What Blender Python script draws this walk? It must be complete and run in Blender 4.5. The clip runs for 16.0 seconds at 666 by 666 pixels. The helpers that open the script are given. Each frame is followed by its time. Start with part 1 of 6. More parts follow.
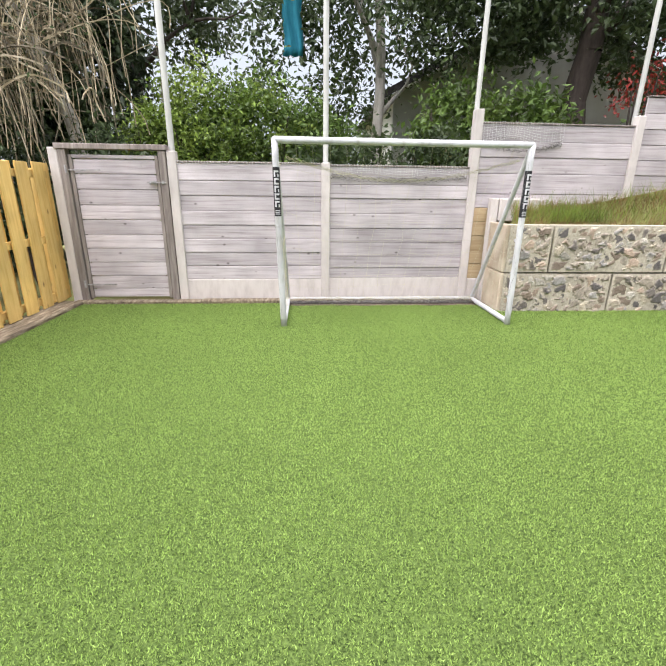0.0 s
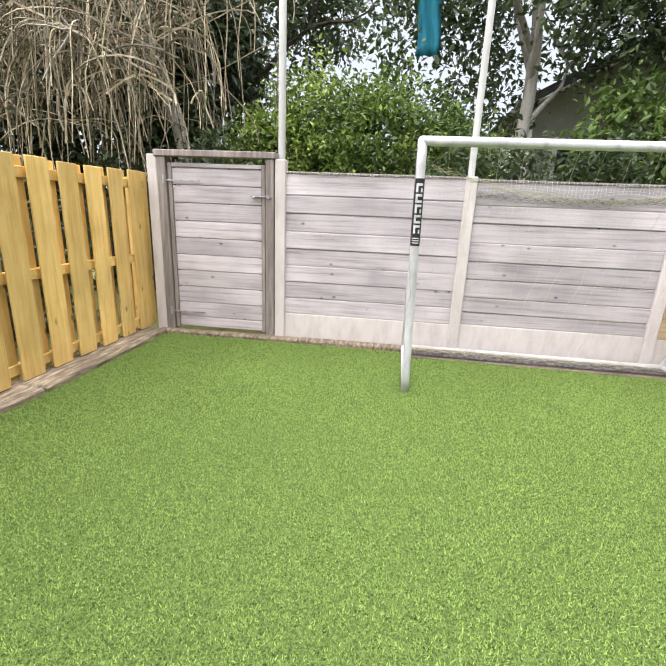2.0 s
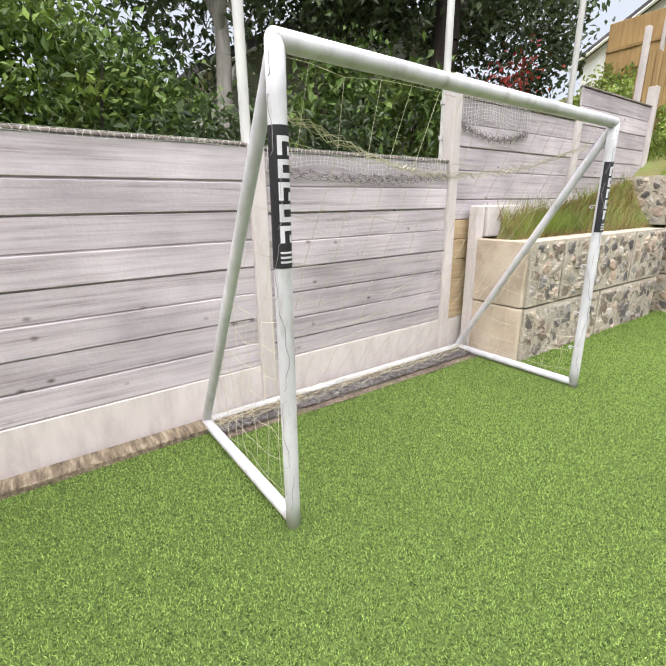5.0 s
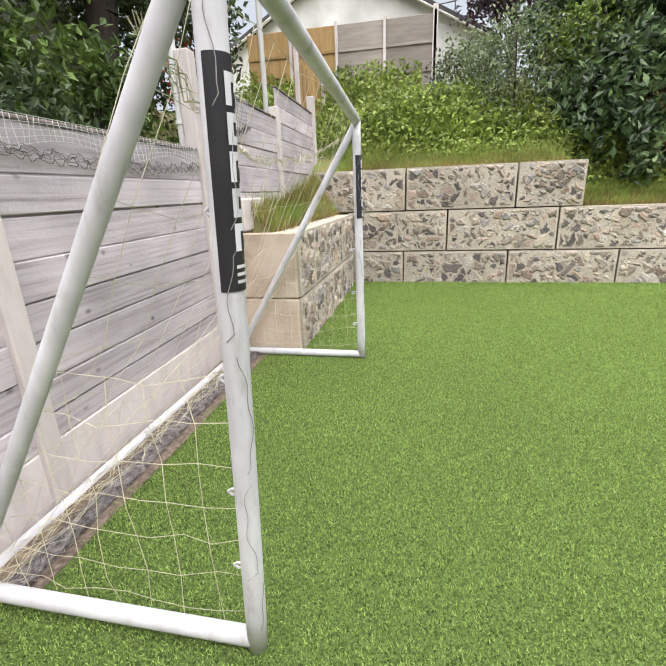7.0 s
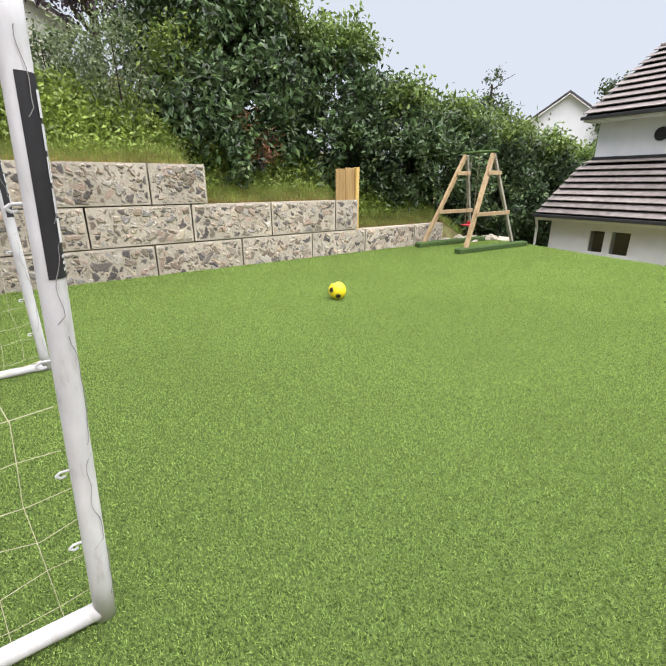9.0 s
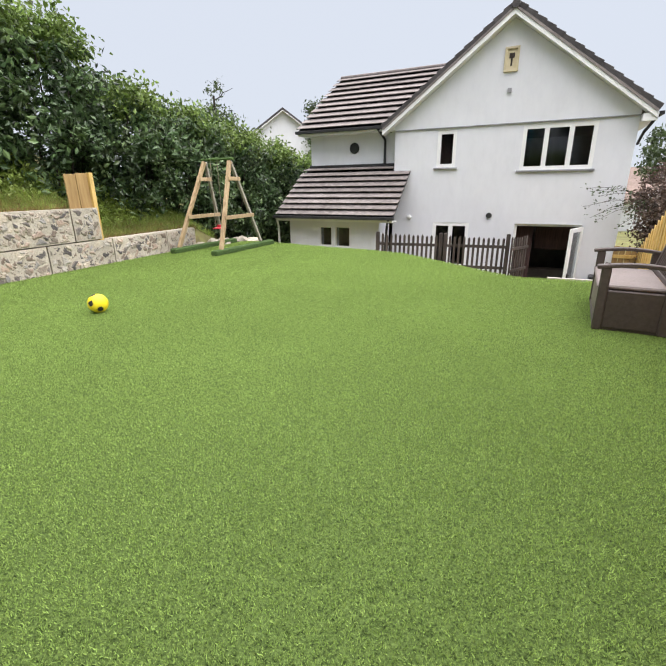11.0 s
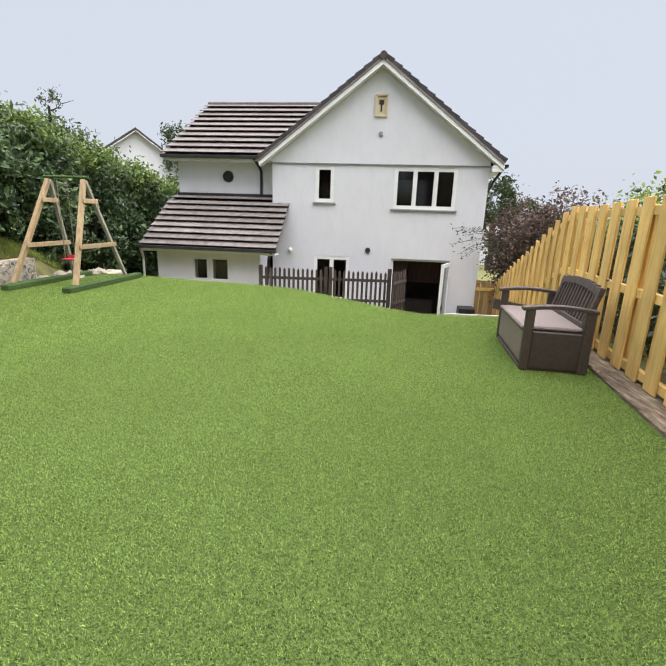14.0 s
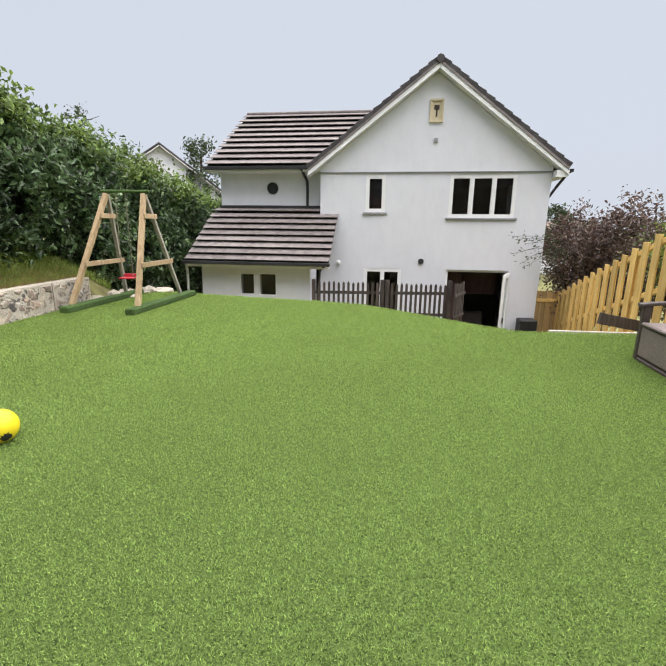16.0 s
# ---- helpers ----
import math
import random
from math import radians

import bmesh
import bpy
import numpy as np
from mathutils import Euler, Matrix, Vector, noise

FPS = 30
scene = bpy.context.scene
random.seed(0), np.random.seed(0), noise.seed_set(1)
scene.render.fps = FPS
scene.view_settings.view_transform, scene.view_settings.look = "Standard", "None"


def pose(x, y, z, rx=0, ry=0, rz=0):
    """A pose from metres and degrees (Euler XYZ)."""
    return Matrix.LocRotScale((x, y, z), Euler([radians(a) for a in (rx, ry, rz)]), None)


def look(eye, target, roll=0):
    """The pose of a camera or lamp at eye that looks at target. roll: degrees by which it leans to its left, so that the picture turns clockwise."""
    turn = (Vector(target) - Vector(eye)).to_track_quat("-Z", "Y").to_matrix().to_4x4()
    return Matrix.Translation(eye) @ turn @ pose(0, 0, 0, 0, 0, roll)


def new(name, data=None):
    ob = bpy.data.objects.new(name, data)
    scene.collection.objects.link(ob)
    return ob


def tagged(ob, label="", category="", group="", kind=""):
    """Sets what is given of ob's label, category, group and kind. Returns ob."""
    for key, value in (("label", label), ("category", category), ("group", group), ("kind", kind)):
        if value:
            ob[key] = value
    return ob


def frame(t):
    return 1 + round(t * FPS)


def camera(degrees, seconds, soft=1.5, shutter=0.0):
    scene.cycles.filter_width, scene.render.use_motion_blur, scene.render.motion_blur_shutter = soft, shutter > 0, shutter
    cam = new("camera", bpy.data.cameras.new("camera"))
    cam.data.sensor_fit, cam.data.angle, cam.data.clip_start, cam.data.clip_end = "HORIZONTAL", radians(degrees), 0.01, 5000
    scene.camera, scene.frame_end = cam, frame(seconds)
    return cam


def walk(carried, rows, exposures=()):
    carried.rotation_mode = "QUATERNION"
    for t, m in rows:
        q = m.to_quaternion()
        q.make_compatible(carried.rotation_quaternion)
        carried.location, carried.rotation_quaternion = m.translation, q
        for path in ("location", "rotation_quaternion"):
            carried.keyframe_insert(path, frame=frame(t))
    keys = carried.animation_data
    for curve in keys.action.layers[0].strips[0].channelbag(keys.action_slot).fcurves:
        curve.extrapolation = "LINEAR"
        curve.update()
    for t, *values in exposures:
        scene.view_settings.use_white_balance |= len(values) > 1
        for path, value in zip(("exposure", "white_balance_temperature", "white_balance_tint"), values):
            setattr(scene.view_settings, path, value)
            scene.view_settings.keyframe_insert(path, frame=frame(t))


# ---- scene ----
cam = camera(75.9, 16.0)
PATH = [
    (0, (0.912, 0.511, 1.358), (1.009, 2.408, 0.733), 0.6),
    (0.5, (0.84, 0.777, 1.332), (0.918, 2.684, 0.735), 0.8),
    (1, (0.749, 1.096, 1.314), (0.633, 3.009, 0.74), 0.8),
    (1.5, (0.632, 1.389, 1.34), (0.372, 3.29, 0.776), 2.1),
    (2, (0.5, 1.706, 1.353), (0.214, 3.607, 0.8), 2.4),
    (2.5, (0.398, 2.022, 1.3), (0.073, 3.929, 0.789), 2.4),
    (3, (0.307, 2.344, 1.297), (0.002, 4.256, 0.796), 1.9),
    (3.5, (0.162, 2.647, 1.313), (0.153, 4.585, 0.816), 0.0),
    (4, (0.091, 2.956, 1.353), (0.387, 4.86, 0.818), -1.7),
    (4.5, (0.01, 3.247, 1.358), (0.691, 5.039, 0.789), -1.3),
    (4.7, (-0.046, 3.353, 1.35), (0.812, 5.066, 0.776), -1.1),
    (6.8, (-0.281, 4.326, 1.339), (1.539, 4.875, 0.718), -1.4),
    (7, (-0.27, 4.408, 1.329), (1.585, 4.822, 0.704), -2.3),
    (7.5, (-0.293, 4.577, 1.336), (1.599, 4.544, 0.686), -2.2),
    (8, (-0.388, 4.732, 1.352), (1.438, 4.256, 0.688), -1.8),
    (8.5, (-0.508, 4.796, 1.354), (1.196, 3.987, 0.688), -0.6),
    (9, (-0.667, 4.863, 1.357), (0.868, 3.769, 0.69), -0.1),
    (9.5, (-0.741, 4.982, 1.369), (0.605, 3.659, 0.706), 0.7),
    (10, (-0.768, 5.139, 1.322), (0.397, 3.65, 0.67), -0.6),
    (10.2, (-0.797, 5.174, 1.329), (0.302, 3.637, 0.675), -0.8),
    (12.3, (-0.835, 5.202, 1.318), (-0.669, 3.301, 0.719), -0.2),
    (12.5, (-0.768, 5.167, 1.318), (-0.62, 3.262, 0.726), -0.1),
    (13, (-0.61, 5.013, 1.299), (-0.475, 3.099, 0.735), 0.5),
    (13.5, (-0.39, 4.797, 1.322), (-0.262, 2.873, 0.791), 1.3),
    (14, (-0.081, 4.643, 1.343), (0.043, 2.714, 0.83), 1.9),
    (14.5, (0.202, 4.488, 1.354), (0.331, 2.556, 0.855), 1.8),
    (15, (0.478, 4.317, 1.368), (0.633, 2.382, 0.886), 1.6),
    (15.5, (0.841, 4.246, 1.378), (0.994, 2.309, 0.903), 0.6),
    (16, (1.155, 4.162, 1.335), (1.311, 2.224, 0.866), 0.7),
]
walk(cam, [(t, look(eye, target, roll)) for t, eye, target, roll in PATH], exposures=[(0, 1.1, 6500, 14), (2.5, 1.2, 6500, 14), (4.5, 1.06, 6500, 14), (7, 0.85, 6500, 14), (8, 0.93, 6500, 14), (9, 0.9, 6500, 14), (10.2, 0.88, 6500, 14), (12.5, 0.83, 6500, 14), (16, 0.74, 6500, 14)])

# ---------------------------------------------------------------- sky, sun
world = bpy.data.worlds.new("sky")
scene.world = world
world.use_nodes = True
wn, wl = world.node_tree.nodes, world.node_tree.links
SUN_ELEV, SUN_ROT = radians(77), radians(252)
sky = wn.new("ShaderNodeTexSky")
sky.sky_type, sky.sun_disc = "NISHITA", False
sky.sun_elevation, sky.sun_rotation = SUN_ELEV, SUN_ROT
sky.air_density, sky.dust_density = 1.0, 4.0
dim = wn.new("ShaderNodeMixRGB")          # clear sky dimmed to daylight strength
dim.blend_type, dim.inputs[0].default_value = "MULTIPLY", 1.0
dim.inputs[2].default_value = (0.1, 0.1, 0.1, 1)
cloud = wn.new("ShaderNodeMixRGB")        # an even layer of cloud over it
cloud.inputs[0].default_value = 0.9
cloud.inputs[2].default_value = (0.79, 0.87, 0.96, 1)
wl.new(sky.outputs[0], dim.inputs[1])
wl.new(dim.outputs[0], cloud.inputs[1])
wl.new(cloud.outputs[0], wn["Background"].inputs[0])
wn["Background"].inputs[1].default_value = 0.53
sun = new("sun", bpy.data.lights.new("sun", "SUN"))
sun.data.energy, sun.data.angle, sun.data.color = 5.0, radians(110), (1.0, 0.98, 0.96)
sun.matrix_world = look((-6, -2, 28), (0, 0, 0))

# ---------------------------------------------------------------- materials


def material(name, stops, scale=(6, 6, 6), rough=0.8, bump=0.25, bscale=60, vary=0.15, big=0.7, metal=0.0, spec=0.3, island=False, translucent=0.0, stain=0.25, spots=None, attribute=None):
    """A surface with fine grain, large stains and piece by piece variation. stops: (place, rgb) of the colour ramp."""
    m = bpy.data.materials.new(name)
    m.use_nodes = True
    n, l = m.node_tree.nodes, m.node_tree.links
    bsdf = n["Principled BSDF"]
    geo, info = n.new("ShaderNodeNewGeometry"), n.new("ShaderNodeObjectInfo")
    rnd = geo.outputs["Random Per Island"] if island else info.outputs["Random"]
    shift = n.new("ShaderNodeVectorMath")
    shift.operation = "MULTIPLY_ADD"
    shift.inputs[1].default_value = (1, 1, 1)
    off = n.new("ShaderNodeCombineXYZ")
    mul = n.new("ShaderNodeMath")
    mul.operation, mul.inputs[1].default_value = "MULTIPLY", 23.0
    l.new(info.outputs["Random"], mul.inputs[0])
    for i in range(3):
        l.new(mul.outputs[0], off.inputs[i])
    l.new(geo.outputs["Position"], shift.inputs[0])
    l.new(off.outputs[0], shift.inputs[2])
    mp = n.new("ShaderNodeMapping")
    mp.inputs["Scale"].default_value = scale
    l.new(shift.outputs[0], mp.inputs[0])
    fine = n.new("ShaderNodeTexNoise")
    fine.inputs["Scale"].default_value, fine.inputs["Detail"].default_value = 1.0, 8.0
    fine.inputs["Roughness"].default_value = 0.65
    l.new(mp.outputs[0], fine.inputs["Vector"])
    ramp = n.new("ShaderNodeValToRGB")
    els = ramp.color_ramp.elements
    while len(els) < len(stops):
        els.new(0.5)
    for e, (p, c) in zip(els, stops):
        e.position, e.color = p, (*c, 1)
    l.new(fine.outputs["Fac"], ramp.inputs[0])
    large = n.new("ShaderNodeTexNoise")
    large.inputs["Scale"].default_value, large.inputs["Detail"].default_value = big, 3.0
    l.new(shift.outputs[0], large.inputs["Vector"])
    lr = n.new("ShaderNodeMapRange")
    lr.inputs["From Min"].default_value, lr.inputs["From Max"].default_value = 0.3, 0.7
    lr.inputs["To Min"].default_value, lr.inputs["To Max"].default_value = 1 - stain, 1 + stain * 0.5
    l.new(large.outputs["Fac"], lr.inputs[0])
    vr = n.new("ShaderNodeMapRange")
    vr.inputs["To Min"].default_value, vr.inputs["To Max"].default_value = 1 - vary, 1 + vary
    l.new(rnd, vr.inputs[0])
    vm = n.new("ShaderNodeMath")
    vm.operation = "MULTIPLY"
    l.new(lr.outputs[0], vm.inputs[0])
    l.new(vr.outputs[0], vm.inputs[1])
    hsv = n.new("ShaderNodeHueSaturation")
    tone = ramp.outputs[0]
    if spots:
        (sc, lo, hi, dark, amount) = spots
        sm, vo = n.new("ShaderNodeMapping"), n.new("ShaderNodeTexVoronoi")
        sm.inputs["Scale"].default_value = sc
        l.new(shift.outputs[0], sm.inputs[0])
        vo.inputs["Scale"].default_value = 1.0
        l.new(sm.outputs[0], vo.inputs["Vector"])
        sp = n.new("ShaderNodeMapRange")
        sp.inputs["From Min"].default_value, sp.inputs["From Max"].default_value = lo, hi
        sp.inputs["To Min"].default_value, sp.inputs["To Max"].default_value = amount, 0.0
        l.new(vo.outputs["Distance"], sp.inputs[0])
        mx = n.new("ShaderNodeMixRGB")
        mx.inputs[2].default_value = (*dark, 1)
        l.new(sp.outputs[0], mx.inputs[0])
        l.new(tone, mx.inputs[1])
        tone = mx.outputs[0]
    if attribute:                            # the colour of each stone, stored with the mesh, under the grain
        av, am = n.new("ShaderNodeAttribute"), n.new("ShaderNodeMixRGB")
        av.attribute_name, am.blend_type, am.inputs[0].default_value = attribute, "MULTIPLY", 1.0
        l.new(av.outputs["Color"], am.inputs[1])
        l.new(tone, am.inputs[2])
        tone = am.outputs[0]
    l.new(tone, hsv.inputs["Color"])
    l.new(vm.outputs[0], hsv.inputs["Value"])
    l.new(hsv.outputs[0], bsdf.inputs["Base Color"])
    bsdf.inputs["Roughness"].default_value, bsdf.inputs["Metallic"].default_value = rough, metal
    bsdf.inputs["Specular IOR Level"].default_value = spec
    if bump:
        bn, bp = n.new("ShaderNodeTexNoise"), n.new("ShaderNodeBump")
        bn.inputs["Scale"].default_value, bn.inputs["Detail"].default_value = bscale, 4.0
        l.new(shift.outputs[0], bn.inputs["Vector"])
        add = n.new("ShaderNodeMath")
        l.new(bn.outputs["Fac"], add.inputs[0])
        l.new(fine.outputs["Fac"], add.inputs[1])
        bp.inputs["Strength"].default_value, bp.inputs["Distance"].default_value = bump, 0.01
        l.new(add.outputs[0], bp.inputs["Height"])
        l.new(bp.outputs[0], bsdf.inputs["Normal"])
    if translucent:
        tr, mix = n.new("ShaderNodeBsdfTranslucent"), n.new("ShaderNodeMixShader")
        l.new(hsv.outputs[0], tr.inputs[0])
        mix.inputs[0].default_value = translucent
        l.new(bsdf.outputs[0], mix.inputs[1])
        l.new(tr.outputs[0], mix.inputs[2])
        l.new(mix.outputs[0], n["Material Output"].inputs[0])
    return m


def leafy(name, dark, mid, light, vary=0.45, rough=0.45, translucent=0.25, spec=0.4):
    return material(name, [(0.3, dark), (0.5, mid), (0.72, light)], scale=(1.6, 1.6, 1.6), rough=rough, bump=0, vary=vary, island=True, translucent=translucent, stain=0.3, big=0.5, spec=spec)


M = {}
M["soil"] = material("soil", [(0.3, (0.10, 0.085, 0.04)), (0.5, (0.17, 0.16, 0.06)), (0.75, (0.15, 0.21, 0.06))], scale=(3, 3, 3), rough=0.95, bump=0.8, bscale=25)
M["dirt"] = material("bare_soil", [(0.3, (0.07, 0.05, 0.04)), (0.5, (0.17, 0.13, 0.10)), (0.72, (0.30, 0.25, 0.20))], scale=(40, 40, 40), rough=0.95, bump=1.0, bscale=90, vary=0.0, stain=0.3, big=3.0)
M["paving"] = material("paving", [(0.3, (0.25, 0.24, 0.22)), (0.7, (0.38, 0.37, 0.34))], rough=0.9)
# backing and its specks darkened to stand for shade between the fibres
M["turf_base"] = material("turf_base", [(0.32, (0.010, 0.018, 0.006)), (0.48, (0.078, 0.118, 0.034)), (0.7, (0.175, 0.255, 0.072))], scale=(110, 110, 110), rough=0.95, bump=0.9, bscale=170, vary=0.0, big=0.45, stain=0.10, spec=0.02)
M["turf"] = material("turf", [(0.3, (0.186, 0.285, 0.070)), (0.5, (0.273, 0.392, 0.104)), (0.72, (0.358, 0.470, 0.148))], scale=(45, 45, 45), rough=0.65, bump=0, vary=0.46, island=True, translucent=0.3, stain=0.10, big=0.9, spec=0.06)
tb_ = M["turf"].node_tree.nodes["Principled BSDF"]
tb_.inputs["Sheen Weight"].default_value, tb_.inputs["Sheen Roughness"].default_value = 0.15, 0.5
tb_.inputs["Sheen Tint"].default_value = (0.75, 0.85, 0.35, 1)
M["turf_edge"] = material("turf_edge", [(0.3, (0.03, 0.06, 0.02)), (0.5, (0.06, 0.11, 0.03)), (0.72, (0.12, 0.19, 0.05))], scale=(60, 60, 60), rough=0.95, bump=1.0, bscale=120)
M["grey_board"] = material("weathered_board", [(0.28, (0.26, 0.22, 0.225)), (0.42, (0.435, 0.39, 0.41)), (0.58, (0.535, 0.49, 0.515)), (0.74, (0.44, 0.375, 0.37))], scale=(1.1, 30, 42), rough=0.88, bump=0.35, bscale=45, vary=0.15, stain=0.28, big=1.6, spots=((4.0, 3.0, 6.3), 0.02, 0.11, (0.08, 0.06, 0.055), 0.85))
M["grey_frame"] = material("weathered_frame", [(0.25, (0.12, 0.10, 0.09)), (0.5, (0.24, 0.205, 0.19)), (0.75, (0.40, 0.355, 0.33))], scale=(26, 26, 2), rough=0.9, bump=0.35, vary=0.1)
M["warm_board"] = material("warm_board", [(0.25, (0.34, 0.24, 0.14)), (0.5, (0.48, 0.36, 0.22)), (0.75, (0.55, 0.44, 0.30))], scale=(1.4, 22, 30), rough=0.85, bump=0.25, vary=0.1)
M["new_board"] = material("treated_board", [(0.22, (0.44, 0.26, 0.065)), (0.42, (0.67, 0.44, 0.14)), (0.65, (0.78, 0.55, 0.21)), (0.85, (0.55, 0.35, 0.115))], scale=(22, 22, 2.0), rough=0.7, bump=0.2, bscale=70, vary=0.16, stain=0.2, big=2.2, spots=((6.0, 6.0, 3.0), 0.03, 0.12, (0.16, 0.085, 0.03), 0.8))
M["sleeper"] = material("sleeper", [(0.28, (0.045, 0.032, 0.024)), (0.5, (0.19, 0.15, 0.105)), (0.72, (0.42, 0.355, 0.27))], scale=(34, 5, 34), rough=0.95, bump=0.9, bscale=40, vary=0.2, stain=0.4, big=2.0)
M["concrete"] = material("pale_concrete", [(0.3, (0.48, 0.435, 0.42)), (0.5, (0.58, 0.53, 0.515)), (0.75, (0.65, 0.605, 0.585))], scale=(9, 9, 3), rough=0.9, bump=0.2, bscale=90, vary=0.05, stain=0.14)
M["pink_concrete"] = material("bare_concrete", [(0.3, (0.42, 0.33, 0.25)), (0.5, (0.55, 0.46, 0.36)), (0.75, (0.62, 0.55, 0.45))], scale=(4, 4, 4), rough=0.95, bump=0.3, bscale=60, stain=0.2)
M["galv"] = material("galvanised", [(0.3, (0.56, 0.56, 0.54)), (0.7, (0.70, 0.70, 0.68))], scale=(10, 10, 3), rough=0.55, metal=0.1, bump=0.05)
M["stone"] = material("cobbled_stone", [(0.25, (0.62, 0.60, 0.58)), (0.5, (0.95, 0.95, 0.94)), (0.75, (1.25, 1.22, 1.18))], scale=(38, 38, 38), rough=0.95, bump=0.5, bscale=70, vary=0.06, stain=0.18, big=2.0, attribute="tint")
M["rubble"] = material("rubble_stone", [(0.25, (0.24, 0.20, 0.16)), (0.5, (0.40, 0.36, 0.29)), (0.75, (0.56, 0.52, 0.44))], scale=(17, 17, 17), rough=0.95, bump=0.6, bscale=45, vary=0.2, stain=0.2, big=2.0)
M["plastic"] = material("white_plastic", [(0.28, (0.40, 0.385, 0.375)), (0.42, (0.54, 0.54, 0.565)), (0.7, (0.62, 0.62, 0.655))], scale=(14, 14, 5), rough=0.5, bump=0.08, bscale=40, vary=0.03, spec=0.3, stain=0.16, big=4.0)
M["iron"] = material("dull_iron", [(0.3, (0.20, 0.19, 0.19)), (0.7, (0.40, 0.39, 0.39))], scale=(20, 20, 20), rough=0.7, metal=0.3, bump=0.1)
M["black"] = material("black_vinyl", [(0.3, (0.018, 0.018, 0.022)), (0.7, (0.035, 0.035, 0.04))], rough=0.5, bump=0.02)
M["cord"] = material("net_cord", [(0.3, (0.55, 0.51, 0.36)), (0.7, (0.68, 0.65, 0.50))], scale=(40, 40, 40), rough=0.8, bump=0)
M["pale_cord"] = material("pale_cord", [(0.3, (0.62, 0.62, 0.62)), (0.7, (0.75, 0.75, 0.76))], scale=(9, 9, 9), rough=0.8, bump=0)
M["old_cord"] = material("old_cord", [(0.3, (0.08, 0.07, 0.075)), (0.5, (0.24, 0.22, 0.215)), (0.75, (0.52, 0.49, 0.46))], scale=(30, 30, 30), rough=0.9, bump=0, vary=0.6, island=True)
M["lace"] = material("dark_lace", [(0.3, (0.10, 0.10, 0.12)), (0.7, (0.35, 0.33, 0.32))], scale=(9, 9, 9), rough=0.8, bump=0)
M["yellow"] = material("yellow_ball", [(0.3, (0.80, 0.62, 0.02)), (0.7, (0.88, 0.72, 0.03))], scale=(5, 5, 5), rough=0.4, bump=0.05, stain=0.1)
M["render"] = material("white_render", [(0.3, (0.655, 0.660, 0.70)), (0.5, (0.685, 0.690, 0.73)), (0.75, (0.71, 0.715, 0.755))], scale=(5, 5, 2), rough=0.9, bump=0.25, bscale=110, vary=0.02, stain=0.04, big=0.5)
M["upvc"] = material("white_upvc", [(0.3, (0.78, 0.78, 0.78)), (0.7, (0.82, 0.82, 0.82))], rough=0.35, bump=0, vary=0.02, stain=0.05)
M["roof_tile"] = material("roof_tile", [(0.25, (0.125, 0.108, 0.103)), (0.5, (0.21, 0.184, 0.175)), (0.75, (0.30, 0.268, 0.255))], scale=(7, 7, 7), rough=0.78, bump=0.4, bscale=40, vary=0.14, stain=0.2, big=1.1, spec=0.25)
M["slate"] = material("dark_tile", [(0.3, (0.04, 0.037, 0.037)), (0.7, (0.085, 0.078, 0.078))], rough=0.8, bump=0.4)
M["gutter"] = material("black_gutter", [(0.3, (0.02, 0.02, 0.022)), (0.7, (0.04, 0.04, 0.042))], rough=0.45, bump=0)
M["sill"] = material("grey_sill", [(0.3, (0.25, 0.25, 0.27)), (0.7, (0.36, 0.36, 0.38))], rough=0.8)
M["cream"] = material("cream_plaque", [(0.3, (0.62, 0.52, 0.33)), (0.7, (0.74, 0.65, 0.46))], rough=0.7)
# room surfaces darkened in colour to stand for missing light indoors
M["inside"] = material("dimmed_room_wall", [(0.3, (0.10, 0.095, 0.095)), (0.7, (0.15, 0.14, 0.135))], rough=0.9)
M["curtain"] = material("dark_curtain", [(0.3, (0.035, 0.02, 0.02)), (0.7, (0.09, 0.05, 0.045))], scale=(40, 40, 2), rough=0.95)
M["picket"] = material("brown_picket", [(0.25, (0.030, 0.023, 0.021)), (0.5, (0.068, 0.054, 0.048)), (0.75, (0.125, 0.102, 0.092))], scale=(25, 25, 3), rough=0.9, vary=0.2)
M["rattan"] = material("brown_plastic", [(0.3, (0.05, 0.037, 0.033)), (0.7, (0.08, 0.06, 0.054))], scale=(30, 30, 30), rough=0.5, bump=0.25, bscale=140, vary=0.05, spec=0.4)
M["rattan_light"] = material("taupe_plastic", [(0.3, (0.17, 0.135, 0.125)), (0.7, (0.24, 0.195, 0.18))], scale=(30, 30, 30), rough=0.5, bump=0.3, bscale=120, vary=0.05, spec=0.4)
M["swing_wood"] = material("swing_timber", [(0.25, (0.28, 0.19, 0.10)), (0.5, (0.43, 0.31, 0.18)), (0.75, (0.54, 0.42, 0.27))], scale=(25, 25, 3), rough=0.75, vary=0.12)
M["swing_grey"] = material("aged_timber", [(0.25, (0.22, 0.20, 0.16)), (0.75, (0.40, 0.38, 0.32))], scale=(25, 25, 3), rough=0.85, vary=0.1)
M["red"] = material("red_plastic", [(0.3, (0.45, 0.03, 0.05)), (0.7, (0.58, 0.06, 0.08))], rough=0.4, bump=0)
M["rope"] = material("rope", [(0.3, (0.20, 0.17, 0.12)), (0.7, (0.32, 0.28, 0.2))], rough=0.9, bump=0)
M["blue"] = material("blue_cloth", [(0.3, (0.01, 0.14, 0.22)), (0.7, (0.03, 0.28, 0.38))], scale=(12, 12, 2), rough=0.8)
M["bark"] = material("grey_bark", [(0.25, (0.24, 0.22, 0.19)), (0.5, (0.42, 0.39, 0.35)), (0.75, (0.56, 0.53, 0.48))], scale=(14, 14, 4), rough=0.95, bump=0.7, bscale=30)
